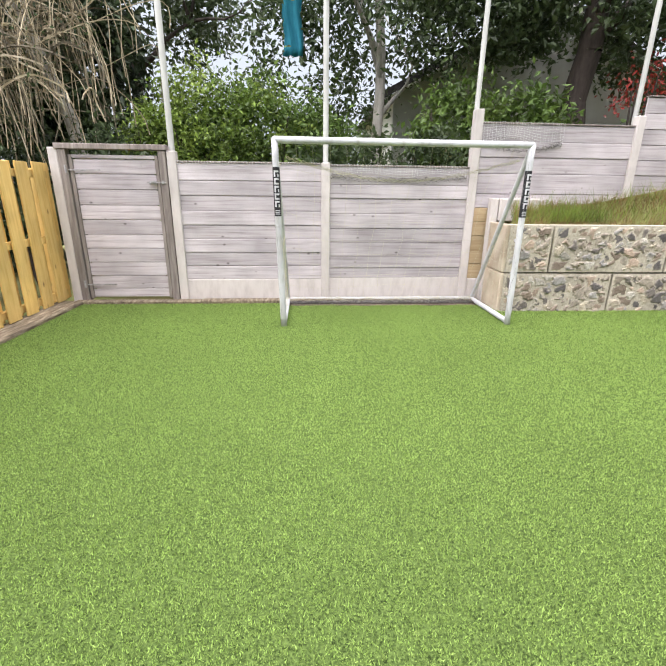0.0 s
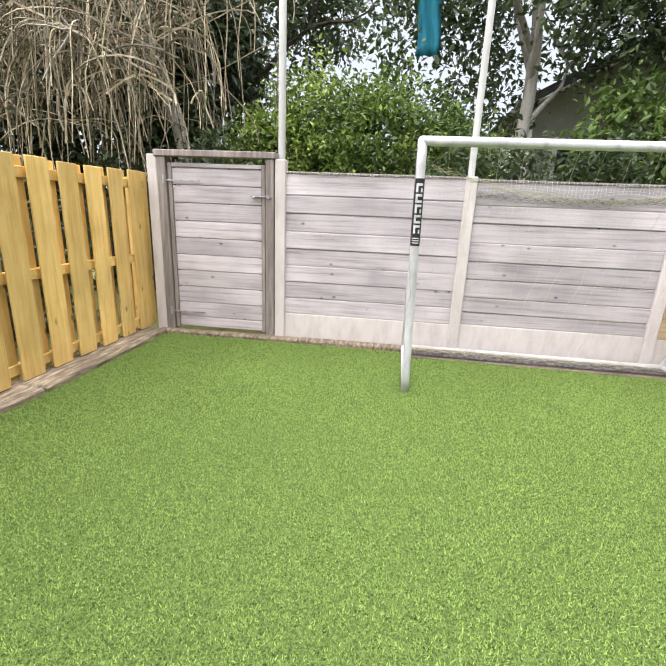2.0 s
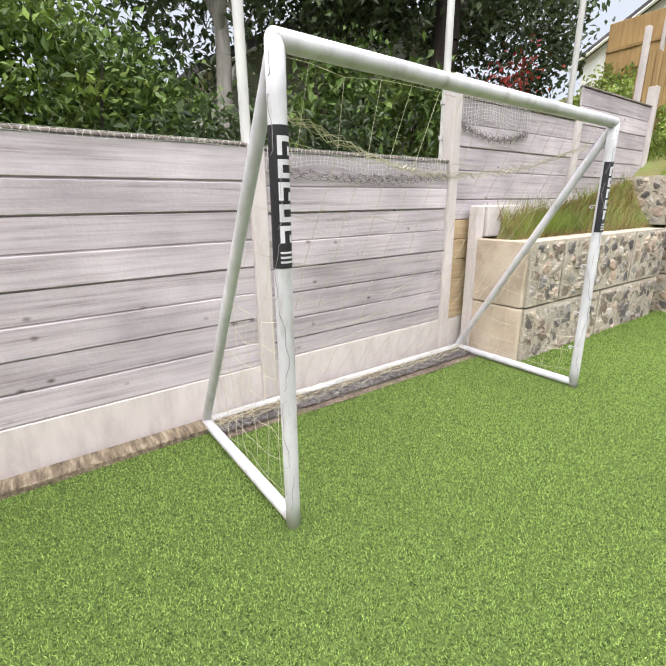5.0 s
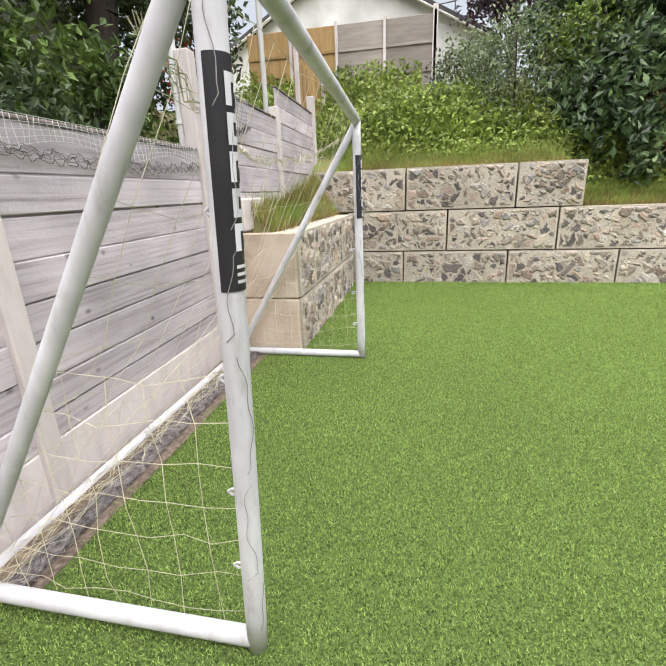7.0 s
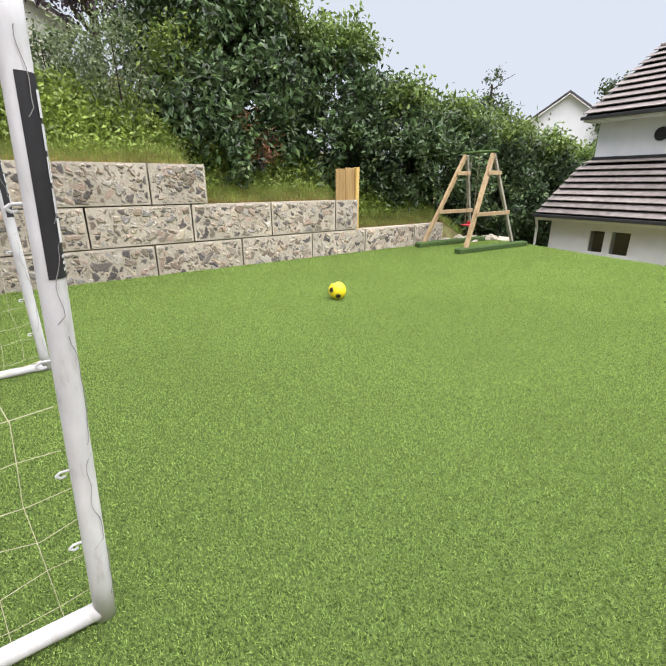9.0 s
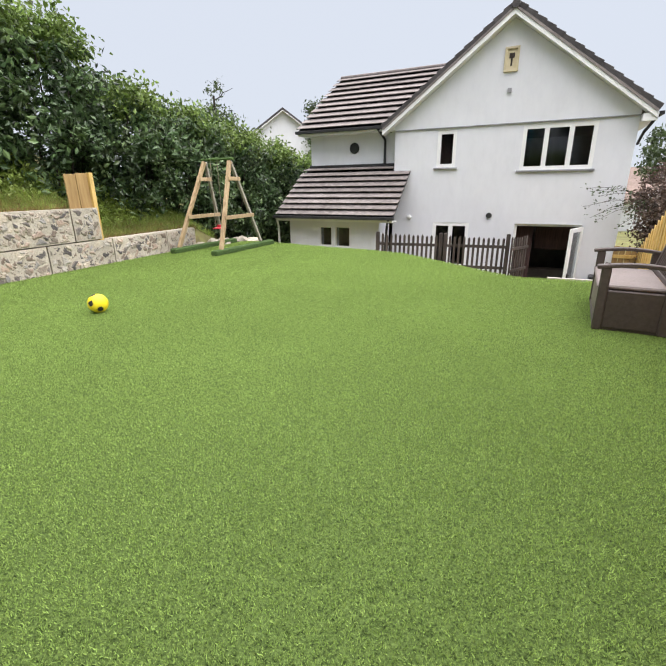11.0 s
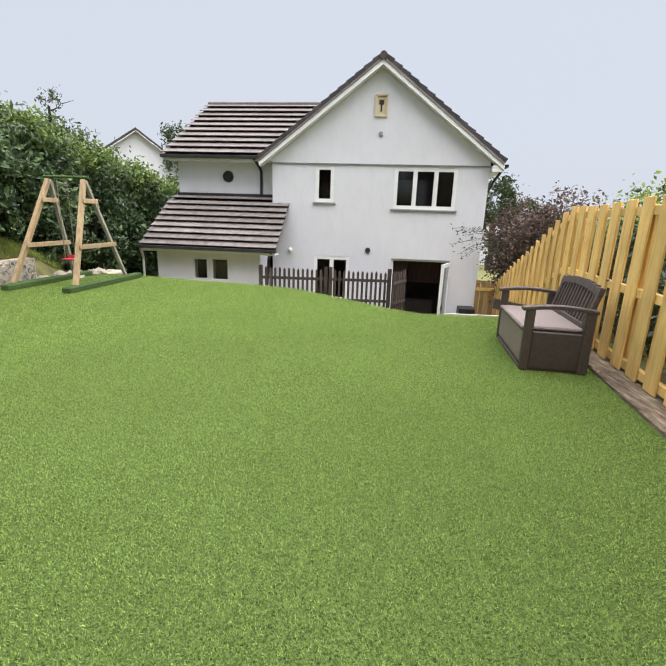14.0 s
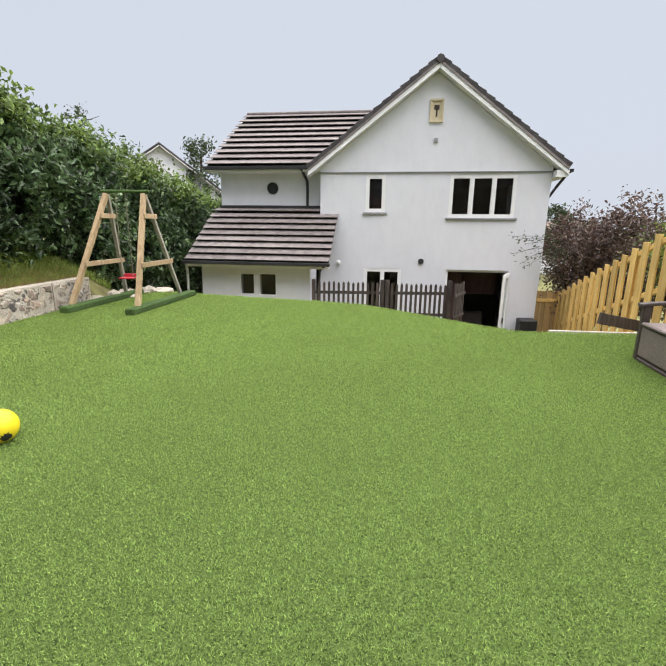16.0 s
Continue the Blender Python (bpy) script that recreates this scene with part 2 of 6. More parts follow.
M["dark_bark"] = material("dark_bark", [(0.25, (0.025, 0.02, 0.018)), (0.75, (0.09, 0.07, 0.06))], scale=(14, 14, 3), rough=0.95, bump=0.8, bscale=20)
M["stem"] = material("dry_stem", [(0.25, (0.13, 0.10, 0.065)), (0.5, (0.30, 0.25, 0.17)), (0.75, (0.52, 0.47, 0.37))], scale=(9, 9, 9), rough=0.9, bump=0, vary=0.7, island=True)
M["grey_wall"] = material("grey_render", [(0.3, (0.50, 0.50, 0.48)), (0.7, (0.62, 0.62, 0.60))], scale=(2, 2, 2), rough=0.95)
M["panel_grey"] = material("grey_panel", [(0.25, (0.24, 0.21, 0.18)), (0.75, (0.38, 0.34, 0.30))], scale=(14, 2, 20), rough=0.9)
M["panel_orange"] = material("orange_panel", [(0.25, (0.28, 0.17, 0.07)), (0.75, (0.46, 0.31, 0.14))], scale=(20, 20, 2), rough=0.9, vary=0.2)
M["pink_roof"] = material("faded_roof", [(0.3, (0.17, 0.12, 0.10)), (0.7, (0.25, 0.19, 0.16))], rough=0.9)
M["hedge"] = leafy("hedge_leaf", (0.022, 0.042, 0.020), (0.078, 0.132, 0.052), (0.225, 0.310, 0.125), spec=0.5, rough=0.4, vary=0.85)
M["young"] = leafy("young_leaf", (0.08, 0.14, 0.03), (0.16, 0.24, 0.055), (0.27, 0.36, 0.10), vary=0.6)
M["bright"] = leafy("bright_leaf", (0.07, 0.12, 0.02), (0.155, 0.23, 0.038), (0.28, 0.36, 0.075), vary=0.6)
M["mid"] = leafy("mid_leaf", (0.055, 0.10, 0.02), (0.11, 0.18, 0.038), (0.20, 0.28, 0.07), vary=0.6)
M["dull"] = leafy("dull_leaf", (0.03, 0.05, 0.02), (0.06, 0.09, 0.035), (0.115, 0.15, 0.065))
# darker copy of the dull leaf, with deep shade put into its colour
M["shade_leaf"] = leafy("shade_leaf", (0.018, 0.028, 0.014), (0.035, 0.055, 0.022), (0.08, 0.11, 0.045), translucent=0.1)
M["silver"] = leafy("silver_leaf", (0.09, 0.13, 0.06), (0.16, 0.21, 0.10), (0.27, 0.32, 0.18))
M["brown_leaf"] = leafy("brown_leaf", (0.06, 0.035, 0.03), (0.13, 0.085, 0.065), (0.22, 0.16, 0.12))
M["red_leaf"] = leafy("red_leaf", (0.20, 0.02, 0.02), (0.36, 0.05, 0.04), (0.50, 0.10, 0.08))
M["rust_leaf"] = leafy("rust_leaf", (0.12, 0.05, 0.02), (0.24, 0.11, 0.05), (0.34, 0.19, 0.09))
M["purple_leaf"] = leafy("purple_leaf", (0.02, 0.012, 0.02), (0.045, 0.025, 0.04), (0.08, 0.05, 0.07))
M["weed"] = leafy("weed_leaf", (0.12, 0.17, 0.03), (0.22, 0.30, 0.055), (0.35, 0.42, 0.12))
M["dry_grass"] = leafy("dry_grass", (0.16, 0.09, 0.035), (0.27, 0.17, 0.065), (0.40, 0.28, 0.12))
glass = bpy.data.materials.new("window_glass")
glass.use_nodes = True
gb = glass.node_tree.nodes["Principled BSDF"]
gb.inputs["Base Color"].default_value = (0.55, 0.58, 0.60, 1)
gb.inputs["Roughness"].default_value, gb.inputs["Transmission Weight"].default_value, gb.inputs["IOR"].default_value = 0.03, 1.0, 1.45
M["glass"] = glass

# ---------------------------------------------------------------- building helpers


def thing(name, x=0, y=0, z=0, rz=0, label="", category="", group="", kind=""):
    ob = new(name)
    ob.matrix_basis = pose(x, y, z, 0, 0, rz)
    ob.empty_display_size = 0.1
    return tagged(ob, label, category, group, kind)


def part(name, bm, mat, parent=None, label=""):
    """Links a bmesh (or a mesh) as one object under a thing or a part."""
    if isinstance(bm, bpy.types.Mesh):
        me = bm
    else:
        me = bpy.data.meshes.new(name)
        bm.to_mesh(me)
        bm.free()
    if mat is not None and not me.materials:
        me.materials.append(M[mat])
    ob = new(name, me)
    if parent is not None:
        ob.parent = parent
    return tagged(ob, label)


def box(bm, x0, y0, z0, x1, y1, z1, bevel=0.0, m=None):
    r = bmesh.ops.create_cube(bm, size=1.0)
    vs = r["verts"]
    mat = Matrix.Translation(((x0 + x1) / 2, (y0 + y1) / 2, (z0 + z1) / 2)) @ Matrix.Diagonal((abs(x1 - x0), abs(y1 - y0), abs(z1 - z0), 1))
    bmesh.ops.transform(bm, matrix=(m @ mat) if m else mat, verts=vs)
    if bevel:
        es = {e for v in vs for e in v.link_edges}
        bmesh.ops.bevel(bm, geom=list(es), offset=bevel, segments=1, affect="EDGES")
    return bm


def boxed(x0, y0, z0, x1, y1, z1, bevel=0.0, m=None):
    return box(bmesh.new(), x0, y0, z0, x1, y1, z1, bevel, m)


def boxed_mesh(name, x0, y0, z0, x1, y1, z1, mat):
    me = bpy.data.meshes.new(name)
    bm = boxed(x0, y0, z0, x1, y1, z1)
    bm.to_mesh(me)
    bm.free()
    me.materials.append(M[mat])
    return me


def tube(bm, a, b, r0, r1=None, seg=10, caps=True):
    a, b = Vector(a), Vector(b)
    d = b - a
    m = Matrix.Translation((a + b) / 2) @ d.to_track_quat("Z", "Y").to_matrix().to_4x4()
    r = bmesh.ops.create_cone(bm, cap_ends=caps, segments=seg, radius1=r0, radius2=r0 if r1 is None else r1, depth=d.length, matrix=m)
    for f in {f for v in r["verts"] for f in v.link_faces}:
        f.smooth = len(f.verts) == 4
        if len(f.verts) != 4:
            for e in f.edges:
                e.smooth = False
    return bm


def tubed(a, b, r0, r1=None, seg=10):
    return tube(bmesh.new(), a, b, r0, r1, seg)


def bar(bm, a, b, w, d, up=(0, 0, 1), bevel=0.004):
    """A squared timber from a to b, w across and d deep."""
    a, b = Vector(a), Vector(b)
    z = (b - a).normalized()
    x = z.cross(Vector(up))
    x = x.normalized() if x.length > 1e-4 else Vector((1, 0, 0))
    y = z.cross(x)
    m = Matrix((x, y, z)).transposed().to_4x4()
    m.translation = (a + b) / 2
    return box(bm, -w / 2, -d / 2, -(b - a).length / 2, w / 2, d / 2, (b - a).length / 2, bevel, m)


def barred(a, b, w, d, up=(0, 0, 1), bevel=0.004):
    return bar(bmesh.new(), a, b, w, d, up, bevel)


def array_mesh(name, verts, faces, mat, smooth=False):
    """A mesh from arrays of vertices (n, 3) and quads or triangles (m, k)."""
    me = bpy.data.meshes.new(name)
    nv, (nf, k) = len(verts), faces.shape
    me.vertices.add(nv)
    me.vertices.foreach_set("co", np.ascontiguousarray(verts, dtype=np.float32).ravel())
    me.loops.add(nf * k)
    me.loops.foreach_set("vertex_index", np.ascontiguousarray(faces, dtype=np.int32).ravel())
    me.polygons.add(nf)
    me.polygons.foreach_set("loop_start", np.arange(0, nf * k, k, dtype=np.int32))
    me.polygons.foreach_set("use_smooth", np.full(nf, smooth))
    me.update(calc_edges=True)
    me.materials.append(M[mat])
    return me


RNG = np.random.default_rng(7)


def unit(a):
    return a / np.maximum(np.linalg.norm(a, axis=-1, keepdims=True), 1e-9)


def leaves(name, pts, size, mat, up=0.4, aspect=0.5, droop=0.0, rng=RNG):
    """Many small folded leaves at pts: each four corners round a midrib."""
    n = len(pts)
    size = np.broadcast_to(size, n) * rng.uniform(0.6, 1.35, n)
    axis = unit(rng.normal(size=(n, 3)) + np.array([0, 0, -droop]))
    nor = unit(rng.normal(size=(n, 3)) + np.array([0, 0, up * 2]))
    side = unit(np.cross(axis, nor))
    nor = np.cross(side, axis)
    s = size[:, None]
    base, tip = pts - axis * s * 0.5, pts + axis * s * 0.5
    mid = pts + nor * s * 0.12
    v = np.stack([base, mid + side * s * aspect * 0.5, tip, mid - side * s * aspect * 0.5], 1).reshape(-1, 3)
    i = np.arange(n)[:, None] * 4
    f = np.concatenate([i + np.array([0, 1, 2]), i + np.array([0, 2, 3])])
    return array_mesh(name, v, f, mat)


def blades(name, pts, height, width, mat, lean=0.5, rng=RNG, comb=(0.0, 0.0)):
    """Grass blades: tapered triangles with a random lean."""
    n = len(pts)
    h = np.broadcast_to(height, n) * rng.uniform(0.6, 1.3, n)
    a = rng.uniform(0, 2 * np.pi, n)
    side = np.stack([np.cos(a), np.sin(a), 0 * a], 1) * (np.broadcast_to(width, n) / 2)[:, None]
    b = rng.uniform(0, 2 * np.pi, n)
    off = np.stack([np.cos(b), np.sin(b), 0 * b], 1) * (h * lean * rng.uniform(0.2, 1.2, n))[:, None]
    tip = pts + off + np.array([comb[0], comb[1], 1.0]) * h[:, None]
    v = np.stack([pts - side, pts + side, tip], 1).reshape(-1, 3)
    f = np.arange(3 * n).reshape(-1, 3)
    return array_mesh(name, v, f, mat)


def crown_points(blobs, n, clump=0.3, per=45, rng=RNG, shell=0.55):
    """Leaf places: clumps spread through the outer part of several ellipsoids (x, y, z, rx, ry, rz)."""
    blobs = np.array(blobs, float)
    wt = (blobs[:, 3] * blobs[:, 4] + blobs[:, 3] * blobs[:, 5] + blobs[:, 4] * blobs[:, 5])
    k = max(1, n // per)
    which = rng.choice(len(blobs), k, p=wt / wt.sum())
    d = unit(rng.normal(size=(k, 3)))
    r = shell + (1.0 - shell) * rng.uniform(0, 1, k) ** 0.6
    r *= rng.uniform(0.85, 1.12, k)
    c = blobs[which, :3] + d * r[:, None] * blobs[which, 3:]
    pts = np.repeat(c, per, 0) + rng.normal(size=(k * per, 3)) * clump * rng.uniform(0.25, 0.7, (k * per, 1))
    return pts


def branch(bm, a, d, length, r, depth, rng):
    """A limb that tapers and forks."""
    pos, d = Vector(a), Vector(d).normalized()
    steps = 3
    for s in range(steps):
        nd = (d + Vector(rng.normal(size=3) * 0.16) + Vector((0, 0, 0.06))).normalized()
        e = pos + nd * length / steps
        tube(bm, pos, e, r * (1 - 0.2 * s), r * (1 - 0.2 * (s + 1)), seg=8 if r > 0.05 else 5, caps=False)
        pos, d = e, nd
    if depth:
        for _ in range(2 + (depth > 1)):
            nd = (d + Vector(rng.normal(size=3) * 0.65)).normalized()
            branch(bm, pos, nd, length * rng.uniform(0.6, 0.85), r * 0.5, depth - 1, rng)


def tree(name, x, y, z, trunk_h, r, blobs, n, leaf, size, bark="bark", label="", seed=1, lean=(0, 0), category="tree", clump=0.35, depth=2, limb=0.4):
    rng = np.random.default_rng(seed)
    t = thing(name, x, y, z, label=label, category=category)
    bm = bmesh.new()
    top = Vector((lean[0], lean[1], trunk_h))
    steps = 6
    for s in range(steps):
        a, b = top * (s / steps), top * ((s + 1) / steps)
        wob = 0.25 * r
        a = a + Vector((math.sin(s * 1.7) * wob, math.cos(s * 2.1) * wob, 0))
        b = b + Vector((math.sin((s + 1) * 1.7) * wob, math.cos((s + 1) * 2.1) * wob, 0))
        tube(bm, a, b, r * (1 - 0.07 * s) * (1.25 if s == 0 else 1), r * (1 - 0.07 * (s + 1)), seg=12, caps=False)
    for _ in range(4):
        ang = rng.uniform(0, 2 * math.pi)
        branch(bm, top * rng.uniform(0.55, 1.0), (math.cos(ang), math.sin(ang), rng.uniform(0.4, 1.2)), trunk_h * limb, r * 0.42, depth, rng)
    part("trunk", bm, bark, t)
    pts = crown_points(blobs, n, clump, rng=rng)
    part("crown", leaves("crown", pts, size, leaf, rng=rng), None, t)
    return t


def bush(name, x, y, z, blobs, n, leaf, size, label, category="bush", seed=1, clump=0.28, stems="dark_bark", aspect=0.5, up=0.4, droop=0.0, shell=0.5):
    rng = np.random.default_rng(seed)
    t = thing(name, x, y, z, label=label, category=category)
    bm = bmesh.new()
    for b in blobs:
        for _ in range(4):
            ang = rng.uniform(0, 2 * math.pi)
            a = Vector((b[0] + 0.1 * math.cos(ang), b[1] + 0.1 * math.sin(ang), -0.1))
            e = Vector((b[0] + 0.7 * b[3] * math.cos(ang), b[1] + 0.7 * b[4] * math.sin(ang), b[2] + 0.5 * b[5] * rng.uniform(0.2, 1.2)))
            tube(bm, a, e, 0.03, 0.008, seg=5, caps=False)
    part("stem", bm, stems, t)
    pts = crown_points(blobs, n, clump, rng=rng, shell=shell)
    pts = pts[pts[:, 2] > 0.0]
    part("crown", leaves("crown", pts, size, leaf, rng=rng, aspect=aspect, up=up, droop=droop), None, t)
    return t

# ---------------------------------------------------------------- ground
CREST_X = [-3.6, -2.5, -1.4, -1.0, -0.55, -0.1, 0.5, 1.25, 2.1, 3.4, 4.6, 6.4]
CREST_Y = [-1.85, -1.85, -1.82, -1.8, -2.1, -2.5, -3.05, -3.7, -3.97, -4.2, -4.5, -5.0]


def crest(x):
    return np.interp(x, CREST_X, CREST_Y)


def fence_x(y):
    """The line of the tall timber fence."""
    return np.where(y > 3.4, -2.2, -2.2 - 0.141 * (3.4 - y))


def smooth(a, b, x):
    t = np.clip((x - a) / (b - a), 0, 1)
    return t * t * (3 - 2 * t)


WALL_X = 6.19


def ground_z(x, y):
    low = smooth(0.0, 0.8, crest(x) - y) * 0.95 + smooth(-5.9, -6.6, y) * 0.8
    z = -0.03 - low
    step = np.interp(y, [-14, -8, -5.0, -3.6, -0.7, -0.4, 2.3, 2.6, 9], [-1.6, -1.1, -0.3, 0.40, 0.42, 0.98, 1.0, 1.56, 1.6])
    bank = step + 0.55 * np.clip(x - 6.6, 0, 3.2) + 0.08 * np.sin(x * 2.3 + y * 1.9) * smooth(6.6, 7.5, x)
    z = np.where(x > WALL_X + 0.2, bank, z)
    z = np.where((x > 3.3) & (x <= WALL_X + 0.2) & (y > 5.62), 0.98 + 0.25 * smooth(5.65, 6.0, y) + 0.4 * smooth(4.0, 6.4, x) * smooth(5.7, 6.1, y), z)
    z = np.where((y > 6.1) & (x > 3.3) & (x <= WALL_X + 0.2), 1.2 + 0.35 * (y - 6.1).clip(0, 3), z)
    z = np.where((y > 6.1) & (x <= 3.3), 0.0 + 0.12 * (y - 6.1).clip(0, 4), z)
    left = fence_x(y) - 0.12
    z = np.where(x < left, -0.06 - 0.25 * smooth(0, 5, left - x) - 1.5 * smooth(-1.5, -6.5, y), z)
    far = np.hypot(x - 1, y)
    return z - 4.0 * smooth(25, 120, far) * (y < 0)


def steps(lo, hi, fine_lo, fine_hi, d):
    inner = np.arange(fine_lo, fine_hi + 1e-6, d)
    g = np.array([0.3, 0.8, 1.6, 3, 6, 12, 25, 60, 150, 400, 1200, 3000])
    return np.concatenate([(fine_lo - g)[::-1][(fine_lo - g)[::-1] >= lo], inner, (fine_hi + g)[(fine_hi + g) <= hi]])


gx, gy = steps(-4000, 4000, -6, 13, 0.16), steps(-4000, 4000, -10, 10, 0.16)
GX, GY = np.meshgrid(gx, gy)
gv = np.stack([GX.ravel(), GY.ravel(), ground_z(GX, GY).ravel()], 1)
nx, ny = len(gx), len(gy)
ii = (np.arange(ny - 1)[:, None] * nx + np.arange(nx - 1)[None]).ravel()
ground = new("ground", array_mesh("ground", gv, np.stack([ii, ii + 1, ii + nx + 1, ii + nx], 1), "soil", smooth=True))
tagged(ground, "brown earth with patches of green, sloping round the garden", "ground", kind="structure")

# the artificial lawn: one level sheet with a rolled edge at the far side
lx = np.linspace(0, 1, 60)
lv, rows_y = [], 70
for j in range(rows_y + 1):
    s = j / rows_y
    for u in lx:
        y_top = 6.0
        x = -2.06 + u * (WALL_X + 0.02 + 2.06)
        y0 = float(crest(x))
        y = y_top + (y0 - y_top) * s
        if y < 3.0:
            x = x - (1 - u) * 0.1585 * (3.0 - y)
            y0 = float(crest(x))
            y = y_top + (y0 - y_top) * s
        lv.append((x, y, -0.05 * smooth(0.985, 1.0, s)))
lv = np.array(lv)
q = (np.arange(rows_y)[:, None] * 60 + np.arange(59)[None]).ravel()
lawn = new("lawn", array_mesh("lawn", lv, np.stack([q, q + 60, q + 61, q + 1], 1), "turf_base", smooth=True))
solid = lawn.modifiers.new("thick", "SOLIDIFY")
solid.thickness, solid.offset = 0.03, -1
tagged(lawn, "level bright green artificial turf lawn", "lawn", kind="structure")


def lawn_points(n, x0, x1, y0, y1):
    x, y = RNG.uniform(x0, x1, n), RNG.uniform(y0, y1, n)
    keep = (y > crest(x) + 0.02) & (x > fence_x(y) + 0.16) & (x < WALL_X) & ~((y > 5.45) & (x > 3.25)) & (y < 5.86) & ~((y > 5.745 + 0.03 * np.sin(x * 7.0) + 0.015 * np.sin(x * 23.0)) & (x > 0.62))
    return np.stack([x, y, np.full(n, -0.001)], 1)[keep]


# the pile: thickest where the walk goes, thinning towards the far edge
tp = lawn_points(2350000, -3.2, 6.2, -4.8, 5.9)
thin_out = 0.36 + 0.64 * smooth(6.0, 2.2, np.hypot(tp[:, 0] - 0.3, tp[:, 1] - 3.7))
kept = RNG.uniform(0, 1, len(tp)) < thin_out
tp, thin_out = tp[kept], thin_out[kept]
turf = new("turf_fibre", blades("turf_fibre", tp, 0.0105 / thin_out ** 0.6, 0.0046 / np.sqrt(thin_out), "turf", lean=0.9, comb=(0.0, 0.06)))
tagged(turf, "short springy artificial grass fibres of the lawn", "grass", kind="stuff")

# ---------------------------------------------------------------- back fence: posts, gravel boards, boards, poles
FY = 6.055
fence = thing("panel_fence", 1.1, FY, 0, rz=1.6, label="grey weathered timber board fence with pale concrete posts and gravel boards", category="fence")


def concrete_post(x, top, w=0.105):
    bm = boxed(x - 1.1 - w / 2, -0.045, -0.35, x - 1.1 + w / 2, 0.065, top, 0.008)
    return part("post", bm, "concrete", fence, "pale concrete post")


BAYS = [(-0.724, 1.085, 1.676, 0.285), (1.085, 2.925, 1.660, 0.295), (2.925, 4.98, 2.165, 0.28), (4.98, 6.95, 2.5, 0.7)]
for x, top in ((-2.045, 1.82), (-0.724, 1.80), (1.085, 1.70), (2.925, 2.32), (4.98, 2.29), (6.95, 2.75)):
    concrete_post(x, top)
for x, r, z0, z1, lean in ((-0.745, 0.036, 1.1, 4.6, 0.0), (1.092, 0.032, 1.1, 4.6, 0.0), (2.925, 0.03, 1.2, 4.6, 0.02), (4.98, 0.03, 1.6, 4.6, 0.02)):
    bm = tubed((x - 1.1, 0.105, z0), (x - 1.1 + lean, 0.105, z1), r, seg=12)
    for zc in (1.35, 1.62):
        tube(bm, (x - 1.1, 0.105, zc + (0.5 if x > 2 else 0)), (x - 1.1, 0.105, zc + 0.03 + (0.5 if x > 2 else 0)), r + 0.006, seg=12)
    part("net_pole", bm, "galv", fence, "dull grey galvanised pole")
for x0, x1, top, gtop in BAYS:
    a, b = x0 + 0.045 - 1.1, x1 - 0.045 - 1.1
    part("gravel_board", boxed(a, -0.015, -0.25, b, 0.03, gtop, 0.006), "concrete", fence, "pale concrete gravel board")
    part("capping", boxed(a, -0.022, top, b, 0.035, top + 0.018, 0.004), "grey_frame", fence)

# ---------------------------------------------------------------- gate in the back fence
gate = thing("garden_gate", -1.385, 5.99, 0, rz=1.6, label="closed grey weathered timber gate with iron hinges and a bolt", category="gate")
part("frame_post", boxed(-0.605, -0.05, 0.0, -0.515, 0.05, 1.80, 0.006), "grey_frame", gate)
part("frame_post", boxed(0.515, -0.05, 0.0, 0.60, 0.05, 1.80, 0.006), "grey_frame", gate)
part("frame_header", boxed(-0.63, -0.065, 1.802, 0.62, 0.06, 1.862, 0.006), "grey_frame", gate)
part("stile", boxed(-0.505, -0.026, 0.05, -0.465, 0.02, 1.745, 0.004), "grey_frame", gate)
part("stile", boxed(0.465, -0.026, 0.05, 0.505, 0.02, 1.745, 0.004), "grey_frame", gate)
part("top_rail", boxed(-0.464, -0.022, 1.706, 0.464, 0.014, 1.745, 0.004), "grey_board", gate)
GATE = [0.06, 0.171, 0.334, 0.504, 0.676, 0.842, 1.016, 1.186, 1.364, 1.537, 1.70]
for k in range(10):
    z, zt = GATE[k], GATE[k + 1]
    bm = boxed(-0.464, -0.010, z + 0.004, 0.464, 0.012, zt - 0.004, 0.004)
    # tongue added to stop light coming through the joint
    box(bm, -0.435, 0.002, zt - 0.005, 0.435, 0.010, zt + 0.006)
    part("board", bm, "grey_board", gate)
for z in (0.22, 1.57):
    bm = boxed(-0.54, -0.042, z, -0.16, -0.033, z + 0.016, 0.002)
    tube(bm, (-0.54, -0.05, z - 0.03), (-0.54, -0.05, z + 0.06), 0.012, seg=8)
    part("hinge", bm, "iron", gate, "long dull iron strap hinge")
bm = tubed((0.36, -0.055, 1.45), (0.58, -0.055, 1.45), 0.006, seg=8)
box(bm, 0.38, -0.05, 1.43, 0.47, -0.033, 1.47, 0.003)
box(bm, 0.53, -0.062, 1.43, 0.56, -0.05, 1.47, 0.003)
tube(bm, (0.40, -0.05, 1.45), (0.40, -0.09, 1.43), 0.007, seg=8)
part("bolt", bm, "iron", gate, "dull iron sliding bolt")

